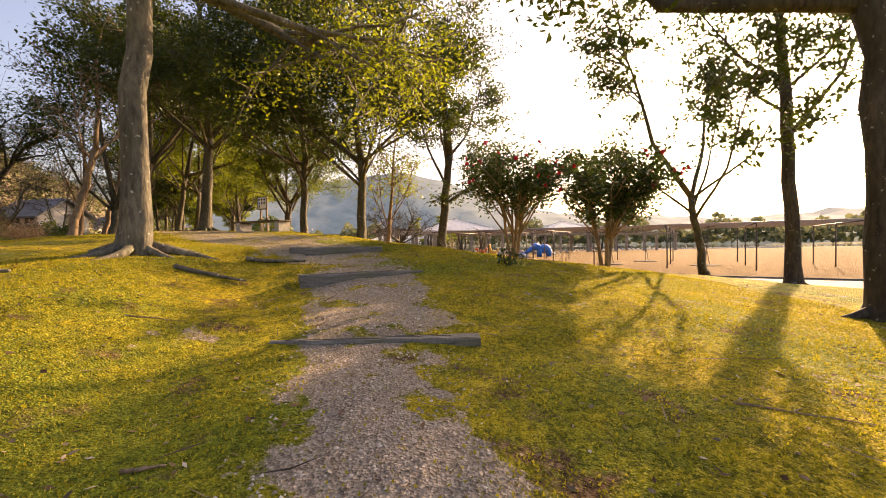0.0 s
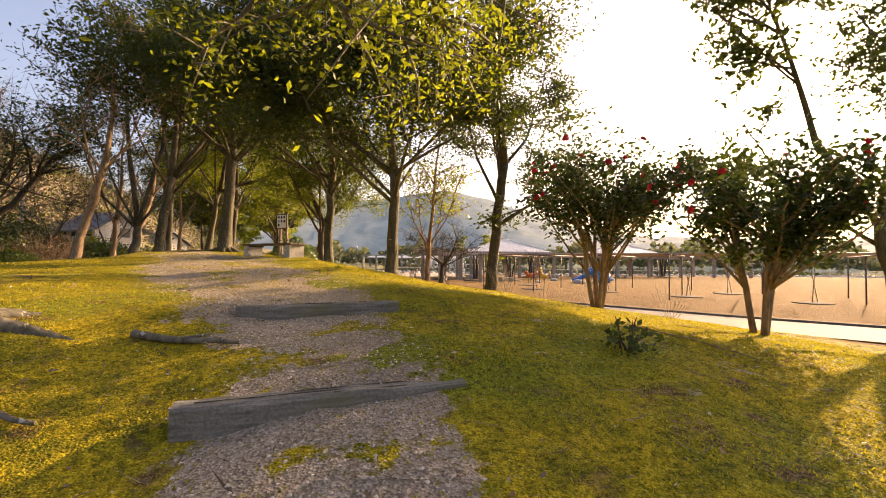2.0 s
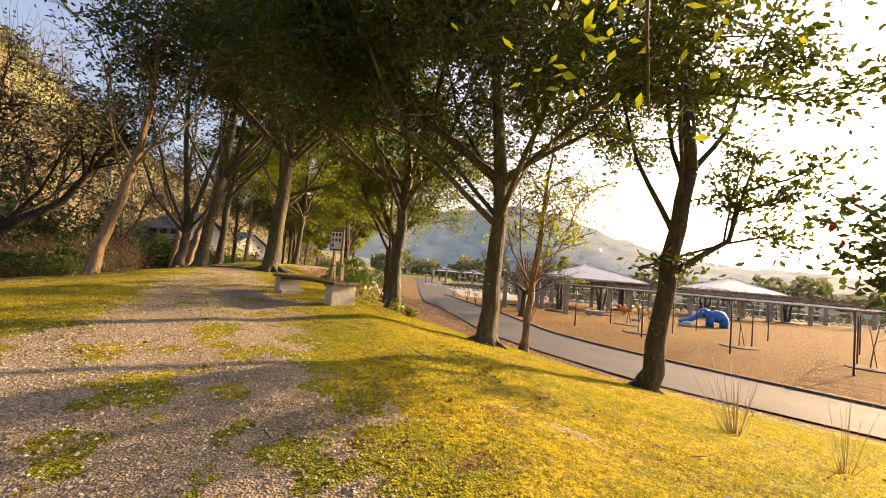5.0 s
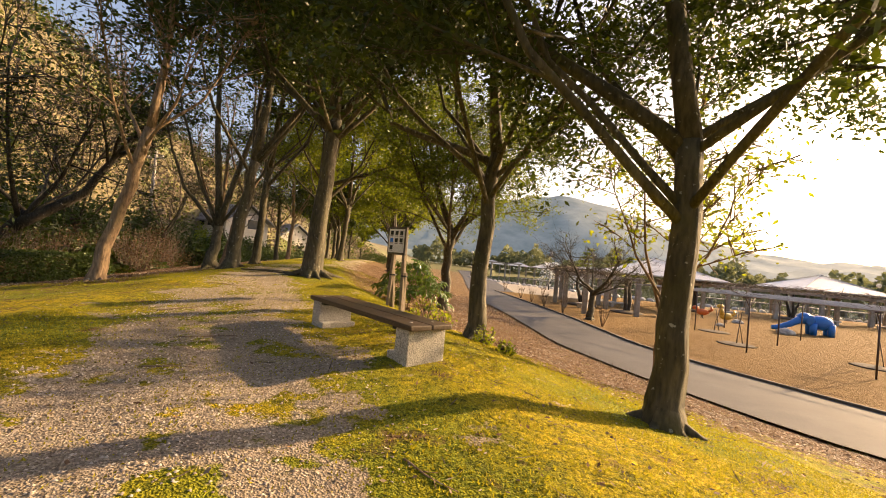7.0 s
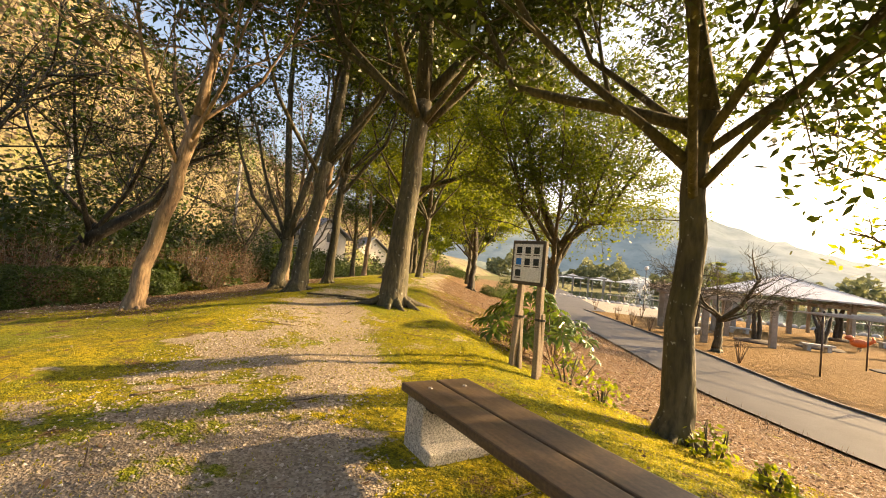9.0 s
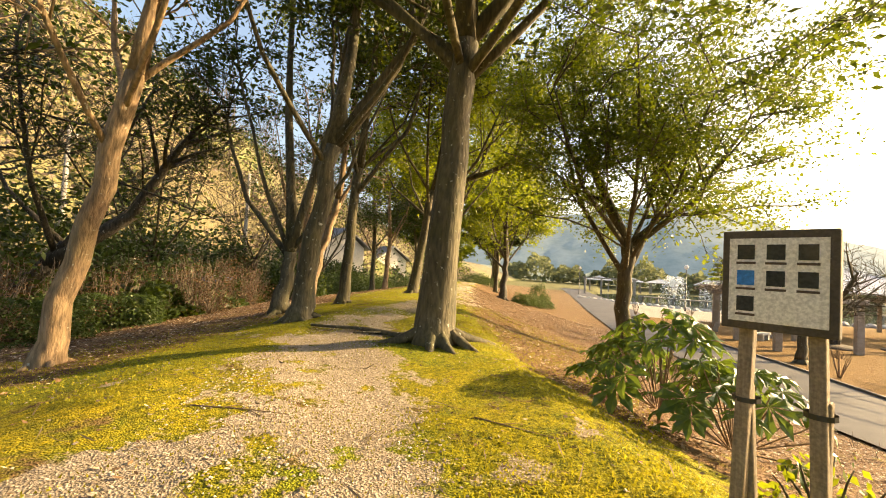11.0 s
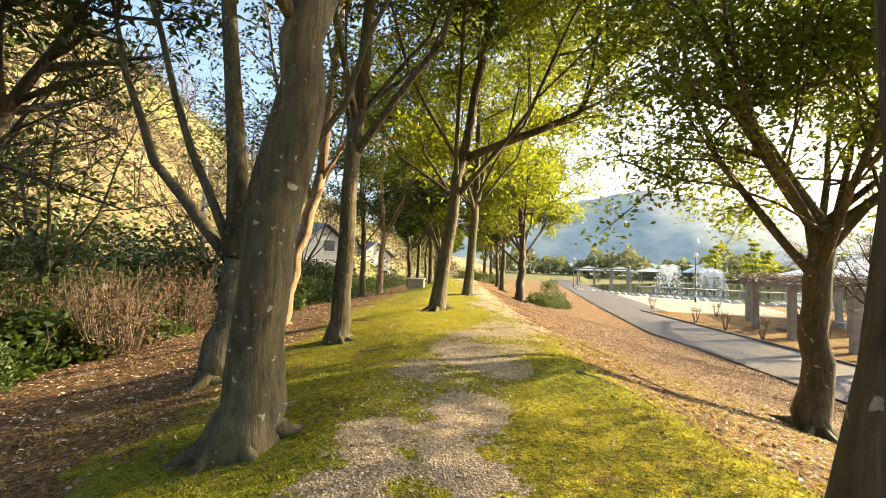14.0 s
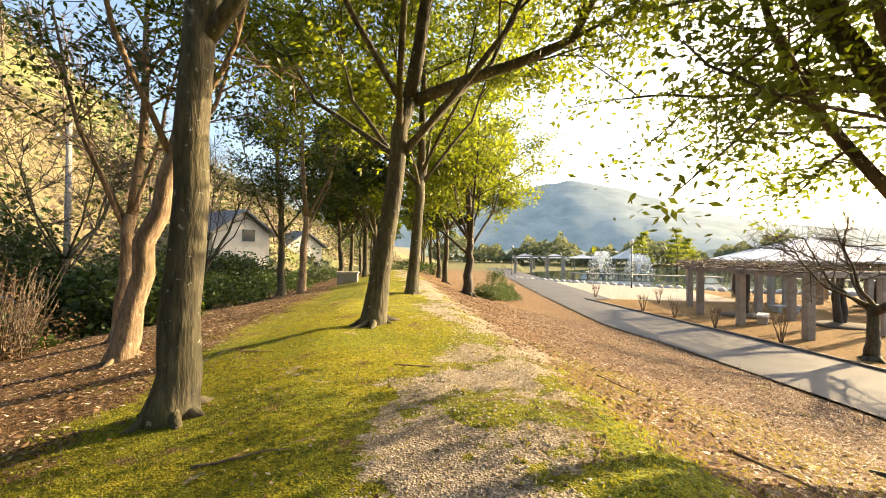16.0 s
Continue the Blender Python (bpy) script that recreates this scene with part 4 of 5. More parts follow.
def stone_bench(x, y, turn, w=1.7):
    ob = thing("stone_bench", x, y, ROAD_Z - 0.04, "low grey stone bench slab under the pergola", "bench", "stone benches", turn)
    part("slab", box(w, 0.5, 0.12, (0, 0, 0.38), 0.02), STONE, ob)
    for s in (-0.55, 0.55):
        part("leg", box(0.25, 0.42, 0.34, (s * w / 1.7, 0, 0.16), 0.02), STONE, ob)


for x, y, a in ((4.2, 49.9, 60), (8.2, 55.0, 10), (10.5, 48.5, 5), (19, 57.6, 10), (29, 59.6, 10)):
    stone_bench(x, y, a)


def pavilion(x, y, half, eave, tip, label):
    ob = thing("pavilion", x, y, ROAD_Z - 0.03, label, "pavilion")
    for sx in (-1, 1):
        for sy in (-1, 1):
            part("post", box(0.25, 0.25, eave, (sx * half * 0.7, sy * half * 0.7, eave / 2), 0.02), CONCRETE, ob)
    bm = bmesh.new()
    c = [bm.verts.new((a * half, b * half, eave)) for a, b in ((-1, -1), (1, -1), (1, 1), (-1, 1))]
    d = [bm.verts.new((a * half, b * half, eave + 0.12)) for a, b in ((-1, -1), (1, -1), (1, 1), (-1, 1))]
    top = bm.verts.new((0, 0, tip))
    for k in range(4):
        bm.faces.new((c[k], c[(k + 1) % 4], d[(k + 1) % 4], d[k]))
        bm.faces.new((d[k], d[(k + 1) % 4], top))
    bm.faces.new(c[::-1])
    part("roof", bm, ROOF_PALE, ob, "pale sheet-metal hipped roof")
    bm = bmesh.new()
    for k in range(4):
        a = k * math.pi / 2 + math.pi / 4
        box(half * 1.5, 0.1, 0.06, (half * 0.5 * math.sqrt(2) * math.cos(a), half * 0.5 * math.sqrt(2) * math.sin(a), (eave + tip) / 2 + 0.09), 0.01,
            (0, math.degrees(math.atan2(tip - eave, half * math.sqrt(2))), math.degrees(a)), bm)
    part("ridge_cap", bm, ROOF_PALE, ob)
    part("finial", box(0.3, 0.3, 0.3, (0, 0, tip), 0.08), ROOF_PALE, ob)
    return ob


pavilion(13.3, 61.5, 5.0, 3.1, 5.0, "open pavilion with a pale hipped roof by the lake")
pavilion(33.0, 67.5, 4.5, 3.1, 4.9, "open pavilion with a pale hipped roof behind the pergola")
pavilion(21.0, 142.0, 4.0, 2.6, 5.2, "far pavilion with a pale roof across the lake")
for k, (x, y) in enumerate([(-6.0, 128), (1.0, 130), (7.5, 131)]):
    pavilion(x, y, 3.0, 2.6, 3.6, "far white canopy shelter across the lake")


def trellis():
    """The steel pipe trellis over the lawn: posts with Y braces, cross rails and long pipes."""
    x0, y0 = 6.1, 38.0
    ob = thing("pipe_trellis", x0, y0, ROAD_Z - 0.06, "steel pipe vine trellis on slim brown posts over the lawn", "trellis")
    u, v = np.array([0.66, -0.75]), np.array([0.75, 0.66])
    z = 2.55
    for row in range(3):
        for k in range(9):
            c = np.array([0.0, 0.0]) + u * 4.3 * k + v * (5.2 * row)
            c += u * (-0.6 * row)
            tb = Tubes().add([(c[0], c[1], 0), (c[0], c[1], z)], 0.035, 8)
            for s in (-1, 1):
                tb.add([(c[0], c[1], z - 0.45), (c[0] + v[0] * 0.5 * s, c[1] + v[1] * 0.5 * s, z)], 0.022, 6)
            child("post", tb.mesh("post", STEEL_BROWN), ob)
    for k in range(9):
        a, b = u * 4.3 * k - v * 0.7, u * 4.3 * k + v * 11.1 - u * 1.2
        child("cross_rail", Tubes().add([(a[0], a[1], z), (b[0], b[1], z)], 0.035, 6).mesh("cross_rail", STEEL_BROWN), ob)
    for j in range(10):
        a = v * (-0.6 + 1.3 * j) - u * (1.2 + 0.08 * j)
        b = a + u * 37
        child("pipe", Tubes().add([(a[0], a[1], z + 0.06), (b[0], b[1], z + 0.06)], 0.026, 6).mesh("pipe", STEEL_PALE), ob, "galvanised pipe" if j == 0 else "")


trellis()


def vine_sapling(x, y, seed):
    rng = np.random.default_rng(seed)
    ob = thing("vine_sapling", x, y, ROAD_Z - 0.03, "young leafless vine with a propping stake on the lawn", "vine", "young vines")
    child("stem", Tubes().add(curve_points((0, 0, -0.02), (0.25, 0.1, 2.5), 8, 0.08, rng), np.linspace(0.026, 0.015, 8), 6).mesh("stem", VINE), ob)
    child("stake", Tubes().add([(0.3, 0, 0), (-0.05, 0.05, 1.9)], 0.017, 6).mesh("stake", STEEL_BROWN), ob)
    tb = Tubes()
    for k in range(22):
        a = np.array([0.25, 0.1, 2.45])
        tb.add(curve_points(a, a + rng.normal(size=3) * [0.9, 0.9, 0.3] + [0, 0, 0.2], 5, 0.25, rng), np.linspace(0.014, 0.004, 5), 4)
    c = child("shoots", tb.mesh("shoots", VINE), ob)
    c["kind"] = "stuff"
    bm = bmesh.new()
    bmesh.ops.create_uvsphere(bm, u_segments=16, v_segments=6, radius=1.0, matrix=Matrix.Diagonal((0.9, 0.9, 0.07, 1)))
    part("earth_ring", bm, SOIL, ob, "bare ring of dark earth", True)


for k, (x, y) in enumerate([(9.7, 37.2), (10.9, 42.3), (17.2, 30.5), (21.5, 26.5), (22, 33), (14, 34.5)]):
    vine_sapling(x, y, 60 + k)


def ball(bm, x, y, z, sx, sy, sz, turn=(0, 0, 0), seg=18):
    bmesh.ops.create_uvsphere(bm, u_segments=seg, v_segments=seg // 2, radius=1.0, matrix=pose(x, y, z, *turn) @ Matrix.Diagonal((sx, sy, sz, 1)))
    return bm


def elephant_slide():
    ob = thing("elephant_slide", 19.6, 47.3, ROAD_Z - 0.04, "bright blue elephant-shaped playground slide on the lawn", "slide", turn=-8)
    ob.scale = (0.68, 0.68, 0.68)
    bm = bmesh.new()
    ball(bm, 0.65, 0, 1.3, 1.15, 0.72, 0.75)
    for lx in (-0.1, 1.45):
        for ly in (-0.42, 0.42):
            bmesh.ops.create_cone(bm, cap_ends=True, segments=14, radius1=0.3, radius2=0.34, depth=1.2, matrix=pose(lx, ly, 0.6))
    part("body", bm, BLUE, ob, smooth=True)
    part("head", ball(bmesh.new(), -0.75, 0, 1.62, 0.68, 0.6, 0.62), BLUE, ob, smooth=True)
    for s in (-1, 1):
        part("ear", ball(bmesh.new(), -0.45, 0.58 * s, 1.5, 0.36, 0.09, 0.5, (0, 15, 12 * s)), BLUE, ob, smooth=True)
        part("eye", ball(bmesh.new(), -1.1, 0.45 * s, 1.75, 0.09, 0.07, 0.09, seg=10), WHITE, ob)
    q = np.array([(-1.1, 0, 1.5), (-1.5, 0, 1.2), (-2.1, 0, 0.82), (-2.8, 0, 0.5), (-3.3, 0, 0.36), (-3.6, 0, 0.34)])
    part_ = child("trunk_chute", Tubes().add(q, [0.42, 0.36, 0.31, 0.28, 0.25, 0.22], 14).mesh("trunk_chute", BLUE), ob)
    tail = Tubes().add([(1.7, 0, 1.45), (1.95, 0, 1.1), (1.98, 0, 0.7)], [0.08, 0.06, 0.04], 8)
    child("tail", tail.mesh("tail", BLUE), ob)


elephant_slide()


def spring_rider(x, y, mat, label, neck, turn):
    ob = thing("spring_rider", x, y, ROAD_Z - 0.04, label, "play animal", "spring riders", turn)
    bm = bmesh.new()
    ball(bm, 0, 0, 0.55, 0.5, 0.24, 0.27)
    ball(bm, -0.5, 0, 0.55 + neck, 0.26, 0.17, 0.17)
    part("animal", bm, mat, ob, smooth=True)
    child("neck", Tubes().add([(-0.3, 0, 0.6), (-0.45, 0, 0.55 + neck)], [0.17, 0.12], 10).mesh("neck", mat), ob)
    child("tail", Tubes().add([(0.4, 0, 0.6), (0.68, 0, 0.8), (0.6, 0, 1.05)], [0.1, 0.12, 0.06], 8).mesh("tail", mat), ob)
    s = np.linspace(0, 1, 40)
    child("spring", Tubes().add(np.stack([0.12 * np.cos(s * 25), 0.12 * np.sin(s * 25), 0.02 + 0.33 * s], 1), 0.018, 5).mesh("spring", BLACK), ob, "black coil spring")


spring_rider(14.7, 49.0, YELLOW, "yellow giraffe play animal on a spring", 0.75, 10)
spring_rider(14.1, 51.6, ORANGE, "orange squirrel play animal on a spring", 0.3, -20)


def boulder(x, y, s, seed, mat=STONE):
    rng = np.random.default_rng(seed)
    bm = bmesh.new()
    bmesh.ops.create_icosphere(bm, subdivisions=3, radius=1.0)
    for v_ in bm.verts:
        v_.co *= 1 + 0.18 * noise.noise(v_.co * 1.7 + Vector((seed, 0, 0)))
        v_.co = Vector((v_.co.x * s, v_.co.y * s * 0.8, v_.co.z * s * 0.55))
    me = bpy.data.meshes.new("boulder")
    bm.to_mesh(me)
    bm.free()
    me.materials.append(mat)
    ob = new("boulder", me)
    ob.matrix_basis = pose(x, y, gz(x, y) + 0.2 * s)
    tagged(ob, "pale rounded stone lying on the lawn", "stone", "lawn stones")


for k, (x, y, s) in enumerate([(16.9, 45.6, 0.55), (16.3, 50.5, 0.4), (23.5, 52, 0.45), (13.2, 46.5, 0.3)]):
    boulder(x, y, s, k + 1)


def street_lamp(x, y, h, z=None):
    ob = thing("park_lamp", x, y, ROAD_Z - 0.04 if z is None else z, "slim park lamp with a white globe", "lamp", "park lamps")
    child("pole", Tubes().add([(0, 0, 0), (0, 0, 0.6), (0, 0, 0.62), (0, 0, h)], [0.09, 0.08, 0.055, 0.05], 12).mesh("pole", BLACK), ob)
    part("globe", ball(bmesh.new(), 0, 0, h + 0.2, 0.24, 0.24, 0.26), WHITE, ob, "white glass globe", True)
    part("collar", ball(bmesh.new(), 0, 0, h, 0.12, 0.12, 0.05, seg=12), BLACK, ob)


street_lamp(3.7, 73.3, 4.8)
street_lamp(40.0, 69.0, 4.2)
street_lamp(17.0, 120.0, 4.8, -0.6)
street_lamp(-9.0, 97.0, 4.5)


def bare_bush(x, y, seed, h=1.3):
    rng = np.random.default_rng(seed)
    ob = thing("bare_bush", x, y, gz(x, y), "small leafless bush with upright stems on the lawn", "shrub", "bare bushes")
    for k in range(7):
        a = k * 0.9 + rng.uniform(0, 0.5)
        child("stem", Tubes().add(curve_points((0.03 * math.cos(a), 0.03 * math.sin(a), -0.02), (0.35 * math.cos(a), 0.35 * math.sin(a), h * rng.uniform(0.7, 1.1)), 6, 0.07, rng), np.linspace(0.022, 0.006, 6), 5).mesh("stem", BARK_TAN), ob)
    tb = Tubes()
    for k in range(26):
        a = rng.uniform(0, 6.28)
        s0 = np.array([0.2 * math.cos(a), 0.2 * math.sin(a), h * 0.55])
        tb.add(curve_points(s0, s0 + rng.normal(size=3) * [0.14, 0.14, 0.08] + [0, 0, 0.3], 4, 0.1, rng), np.linspace(0.008, 0.003, 4), 3)
    c = child("twigs", tb.mesh("twigs", BARK_TAN), ob)
    c["kind"] = "stuff"


for k, (x, y) in enumerate([(-2.2, 61.2), (-0.7, 53.7), (0.1, 50.6), (0.9, 47.6), (1.9, 44.2), (3.4, 38.7), (1.7, 58.3)]):
    bare_bush(x, y, 70 + k)


def stone_chest(x, y):
    ob = thing("block_bench", x, y, gz(x, y) - 0.03, "grey concrete block seat with a slab top on the moss", "bench", turn=15)
    part("block", box(0.9, 0.55, 0.5, (0, 0, 0.25), 0.02), CONCRETE, ob)
    part("slab", box(1.0, 0.62, 0.09, (0, 0, 0.545), 0.02), GRANITE, ob)


stone_chest(-16.4, 43.6)

# ---- lake and distance ----
lv = [(-8.5, 89), (-7.0, 86.6), (4.5, 77.2), (16.7, 72.8), (40, 70), (80, 68), (150, 66), (150, 200), (60, 200), (30, 150), (10, 138), (-4, 118), (-8, 104)]
bm = bmesh.new()
bm.faces.new([bm.verts.new((x, y, -0.72)) for x, y in lv])
me = bpy.data.meshes.new("lake")
bm.to_mesh(me)
bm.free()
me.materials.append(WATER)
tagged(new("water", me), "calm grey-green park lake mirroring the sky", "lake", kind="structure")
edge_ob = tagged(new("lake_edging"), "row of dark rounded edging stones along the lake", "edging", kind="structure")
bm = bmesh.new()
bmesh.ops.create_icosphere(bm, subdivisions=2, radius=0.42)
for v_ in bm.verts:
    v_.co = Vector((v_.co.x * 1.25, v_.co.y * 0.9, v_.co.z * 0.8)) * (1 + 0.2 * noise.noise(v_.co * 3))
edge_me = bpy.data.meshes.new("edging_stone")
bm.to_mesh(edge_me)
bm.free()
edge_me.materials.append(STONE)
for (xa, ya), (xb, yb) in zip(lv[0:5], lv[1:6]):
    n = int(math.hypot(xb - xa, yb - ya) / 0.95)
    for k in range(n):
        s = k / n
        child("edging_stone", edge_me, edge_ob, at=pose(xa + (xb - xa) * s, ya + (yb - ya) * s, -0.6, 0, 0, 47.0 * k))


def jetty(x0, y0, x1, y1, label):
    L = math.hypot(x1 - x0, y1 - y0)
    ob = thing("jetty", x0, y0, -0.75, label, "jetty", turn=math.degrees(math.atan2(y1 - y0, x1 - x0)))
    part("deck", box(L, 1.6, 0.16, (L / 2, 0, 0.55), 0.02), CONCRETE, ob)
    for k in range(int(L / 2.4) + 1):
        part("pile", box(0.3, 1.2, 0.6, (0.4 + 2.4 * k, 0, 0.22), 0.02), CONCRETE, ob)


jetty(1.0, 101.0, 22.0, 95.5, "low concrete walkway across the lake")
jetty(30.0, 93.0, 62.0, 90.0, "low concrete walkway across the lake")


def fountain(x, y, h, seed):
    rng = np.random.default_rng(seed)
    ob = thing("fountain", x, y, -0.75, "white spraying fountain jets in the lake", "fountain")
    n = 2600
    s = rng.uniform(0, 1, n)
    a = rng.uniform(0, 6.28, n)
    rr = 2.6 * s * rng.uniform(0.6, 1.1, n)
    zz = 4 * h * s * (1 - s) * rng.uniform(0.75, 1.05, n) + 0.05
    q = np.stack([rr * np.cos(a), rr * np.sin(a), zz], 1)
    c = child("spray", leaf_mesh("spray", q, 0.22, SPRAY, rng, 0.7, 0.0), ob)
    c["kind"] = "stuff"
    part("nozzle", box(0.4, 0.4, 0.5, (0, 0, 0.2), 0.08), BLACK, ob)


fountain(7.5, 109.0, 4.2, 1)
fountain(13.5, 106.5, 3.6, 2)


def far_pine(x, y, h, seed):
    rng = np.random.default_rng(seed)
    ob = thing("garden_pine", x, y, -0.5, "far pruned garden pine with flat foliage tiers", "tree", "garden pines")
    child("trunk", Tubes().add(curve_points((0, 0, 0), (0.3, 0, h), 7, 0.04, rng), np.linspace(0.22, 0.06, 7), 8).mesh("trunk", BARK), ob)
    q = []
    for k in range(7):
        zc, rr = h * (0.3 + 0.11 * k), 2.4 * (1 - 0.1 * k)
        for _ in range(3):
            a = rng.uniform(0, 6.28)
            c = np.array([math.cos(a) * rr * 0.55, math.sin(a) * rr * 0.55, zc])
            q.append(c + rng.normal(size=(130, 3)) * [rr * 0.3, rr * 0.3, 0.13])
    c = child("needles", leaf_mesh("needles", np.concatenate(q), 0.35, LEAF_LIT_GOLD, rng, 0.5, 0.0), ob)
    c["kind"] = "stuff"


for k, (x, y, h) in enumerate([(15.5, 112, 8.0), (21.5, 111, 8.5), (26, 118, 7.0)]):
    far_pine(x, y, h, 300 + k)


# Far slopes: aerial haze is put into pale colours and a faint emission.
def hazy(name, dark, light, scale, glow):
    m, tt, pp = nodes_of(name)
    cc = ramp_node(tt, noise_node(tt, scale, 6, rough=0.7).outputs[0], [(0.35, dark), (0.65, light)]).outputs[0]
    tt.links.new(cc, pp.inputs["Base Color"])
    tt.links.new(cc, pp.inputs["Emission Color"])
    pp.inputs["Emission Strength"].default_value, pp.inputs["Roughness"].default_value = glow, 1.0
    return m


def ridge(name, centre, az0, az1, dist, heights, mat, label, seed, depth=0.35):
    """A far range: a sloping face whose skyline follows the given heights over the bearing."""
    rng = np.random.default_rng(seed)
    n, m = 160, 14
    az = np.linspace(az0, az1, n)
    top = np.interp(az, [a for a, _ in heights], [math.tan(radians(e)) * dist for _, e in heights])
    wob = np.convolve(rng.normal(size=n + 8), np.ones(5) / 5, "same")[:n] * dist * 0.006
    verts, faces = [], []
    for i, a in enumerate(np.radians(az)):
        for j in range(m):
            s = j / (m - 1)
            r_ = dist * (1 - depth * (1 - s))
            zz = -2 + (top[i] + wob[i] + 2) * s ** 0.8 + rng.normal() * dist * 0.0022 * (0 < j < m)
            verts.append((centre[0] + math.sin(a) * r_, centre[1] + math.cos(a) * r_, zz))
    for i in range(n - 1):
        for j in range(m - 1):
            q = i * m + j
            faces.append((q, q + 1, q + m + 1, q + m))
    return tagged(new(name, mesh_of(name, verts, faces, mat, True)), label, "hill", kind="structure")


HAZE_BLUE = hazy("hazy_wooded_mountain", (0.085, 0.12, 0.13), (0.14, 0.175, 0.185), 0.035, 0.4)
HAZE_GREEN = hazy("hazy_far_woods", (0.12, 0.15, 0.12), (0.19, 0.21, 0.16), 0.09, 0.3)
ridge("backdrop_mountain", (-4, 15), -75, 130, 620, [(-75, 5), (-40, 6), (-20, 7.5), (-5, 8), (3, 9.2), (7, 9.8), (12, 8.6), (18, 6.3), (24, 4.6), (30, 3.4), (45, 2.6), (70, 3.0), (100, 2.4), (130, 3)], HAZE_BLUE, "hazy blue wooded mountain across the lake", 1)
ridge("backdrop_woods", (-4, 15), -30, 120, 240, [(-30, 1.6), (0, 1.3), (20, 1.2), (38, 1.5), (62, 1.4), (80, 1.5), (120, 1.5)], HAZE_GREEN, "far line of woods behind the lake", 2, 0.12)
rng = np.random.default_rng(5)
az = np.radians(rng.uniform(-12, 112, 16000))
dist = rng.uniform(178, 205, 16000)
q = np.stack([-4 + np.sin(az) * dist, 15 + np.cos(az) * dist, rng.uniform(0, 1, 16000) ** 0.8 * (7.0 + 2.6 * np.sin(az * 31) + 1.8 * np.sin(az * 83 + 1) + 1.2 * np.sin(az * 190))], 1)
# This foliage is paled in its own colour for the haze over the lake.
LEAF_FAR = leafy("hazy_foliage", (0.08, 0.10, 0.055), (0.16, 0.175, 0.09), (0.28, 0.30, 0.14), 0.9, 0.3)
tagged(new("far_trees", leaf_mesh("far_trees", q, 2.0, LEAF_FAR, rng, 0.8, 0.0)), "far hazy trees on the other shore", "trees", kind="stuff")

# the wooded hillside behind the houses
hx, hy = np.meshgrid(np.linspace(-190, -36, 60), np.linspace(-60, 190, 80))


def hill_z(x, y):
    s = np.clip((-36 - x) / 70, 0, 1.6)
    cap = np.interp(y, [-60, 20, 45, 75, 110, 190], [70, 70, 62, 42, 26, 14])
    return cap * (1 - np.exp(-1.9 * s)) + 1.6 * np.sin(x * 0.21 + y * 0.13) * s - 0.3


hz = hill_z(hx, hy)
ii = np.arange(hx.size).reshape(hx.shape)
HILL = surface("dry_hillside", (0.10, 0.085, 0.04), (0.24, 0.195, 0.10), 0.12, 1.0, 0.6, 0.3, fine=3.5, blotch=(0.15, 0.18, 0.05))
tagged(new("hillside", mesh_of("hillside", np.stack([hx, hy, hz], -1).reshape(-1, 3), np.stack([ii[:-1, :-1], ii[:-1, 1:], ii[1:, 1:], ii[1:, :-1]], -1).reshape(-1, 4), HILL, True)),
       "steep dry hillside with brown grass and scrub", "hill", kind="structure")
LEAF_DRY = leafy("dry_brush", (0.10, 0.075, 0.058), (0.23, 0.18, 0.14), (0.26, 0.2, 0.14), 0.9, 0.15)
LEAF_SCRUB = leafy("hill_scrub", (0.06, 0.07, 0.022), (0.18, 0.18, 0.06), (0.3, 0.3, 0.06), 0.9, 0.2)
for name, mat, n, size, label, sd in (("hillside_scrub", LEAF_SCRUB, 48000, 0.42, "yellow-green scrub over the hillside", 1), ("hillside_brush", LEAF_DRY, 55000, 0.45, "brown leafless brush over the hillside", 2), ("hillside_evergreens", LEAF_SHRUB, 22000, 0.5, "dark evergreen bushes over the hillside", 3)):
    rng = np.random.default_rng(sd)
    seeds = np.stack([-37 - 83 * rng.uniform(0, 1, 700) ** 1.4, rng.uniform(-40, 130, 700)], 1)
    c = seeds[rng.integers(0, 700 if sd < 3 else 160, n)] + rng.normal(size=(n, 2)) * (2.0 if sd < 3 else 1.5)
    q = np.stack([c[:, 0], c[:, 1], hill_z(c[:, 0], c[:, 1]) + np.abs(rng.normal(size=n)) * (0.9 if sd < 3 else 1.6)], 1)
    tagged(new(name, leaf_mesh(name, q, size, mat, rng, 0.6, 0.0)), label, "scrub", kind="stuff")


# leafless woods on the hillside
rng = np.random.default_rng(8)
woods = Tubes()
for k in range(95):
    x, y = -37 - 62 * rng.uniform(0, 1) ** 1.3, rng.uniform(-25, 120)
    b0 = np.array([x, y, float(hill_z(x, y)) - 0.2])
    h = rng.uniform(4.0, 7.5)
    q = curve_points(b0, b0 + [rng.normal() * 0.6, rng.normal() * 0.6, h], 6, 0.06, rng)
    woods.add(q, np.linspace(0.13, 0.03, 6), 5)
    for j in range(13):
        o = q[rng.integers(2, 6)]
        e = o + rng.normal(size=3) * [1.3, 1.3, 0.4] + [0, 0, h * rng.uniform(0.12, 0.36)]
        qq = curve_points(o, e, 4, 0.15, rng)
        woods.add(qq, np.linspace(0.05, 0.015, 4), 3)
        for _ in range(3):
            d0 = qq[rng.integers(1, 4)]
            woods.add(curve_points(d0, d0 + rng.normal(size=3) * 0.6 + [0, 0, 0.5], 3, 0.1, rng), np.linspace(0.022, 0.01, 3), 3)
tagged(new("hillside_woods", woods.mesh("hillside_woods", VINE)), "leafless grey-brown trees over the hillside", "trees", kind="stuff")


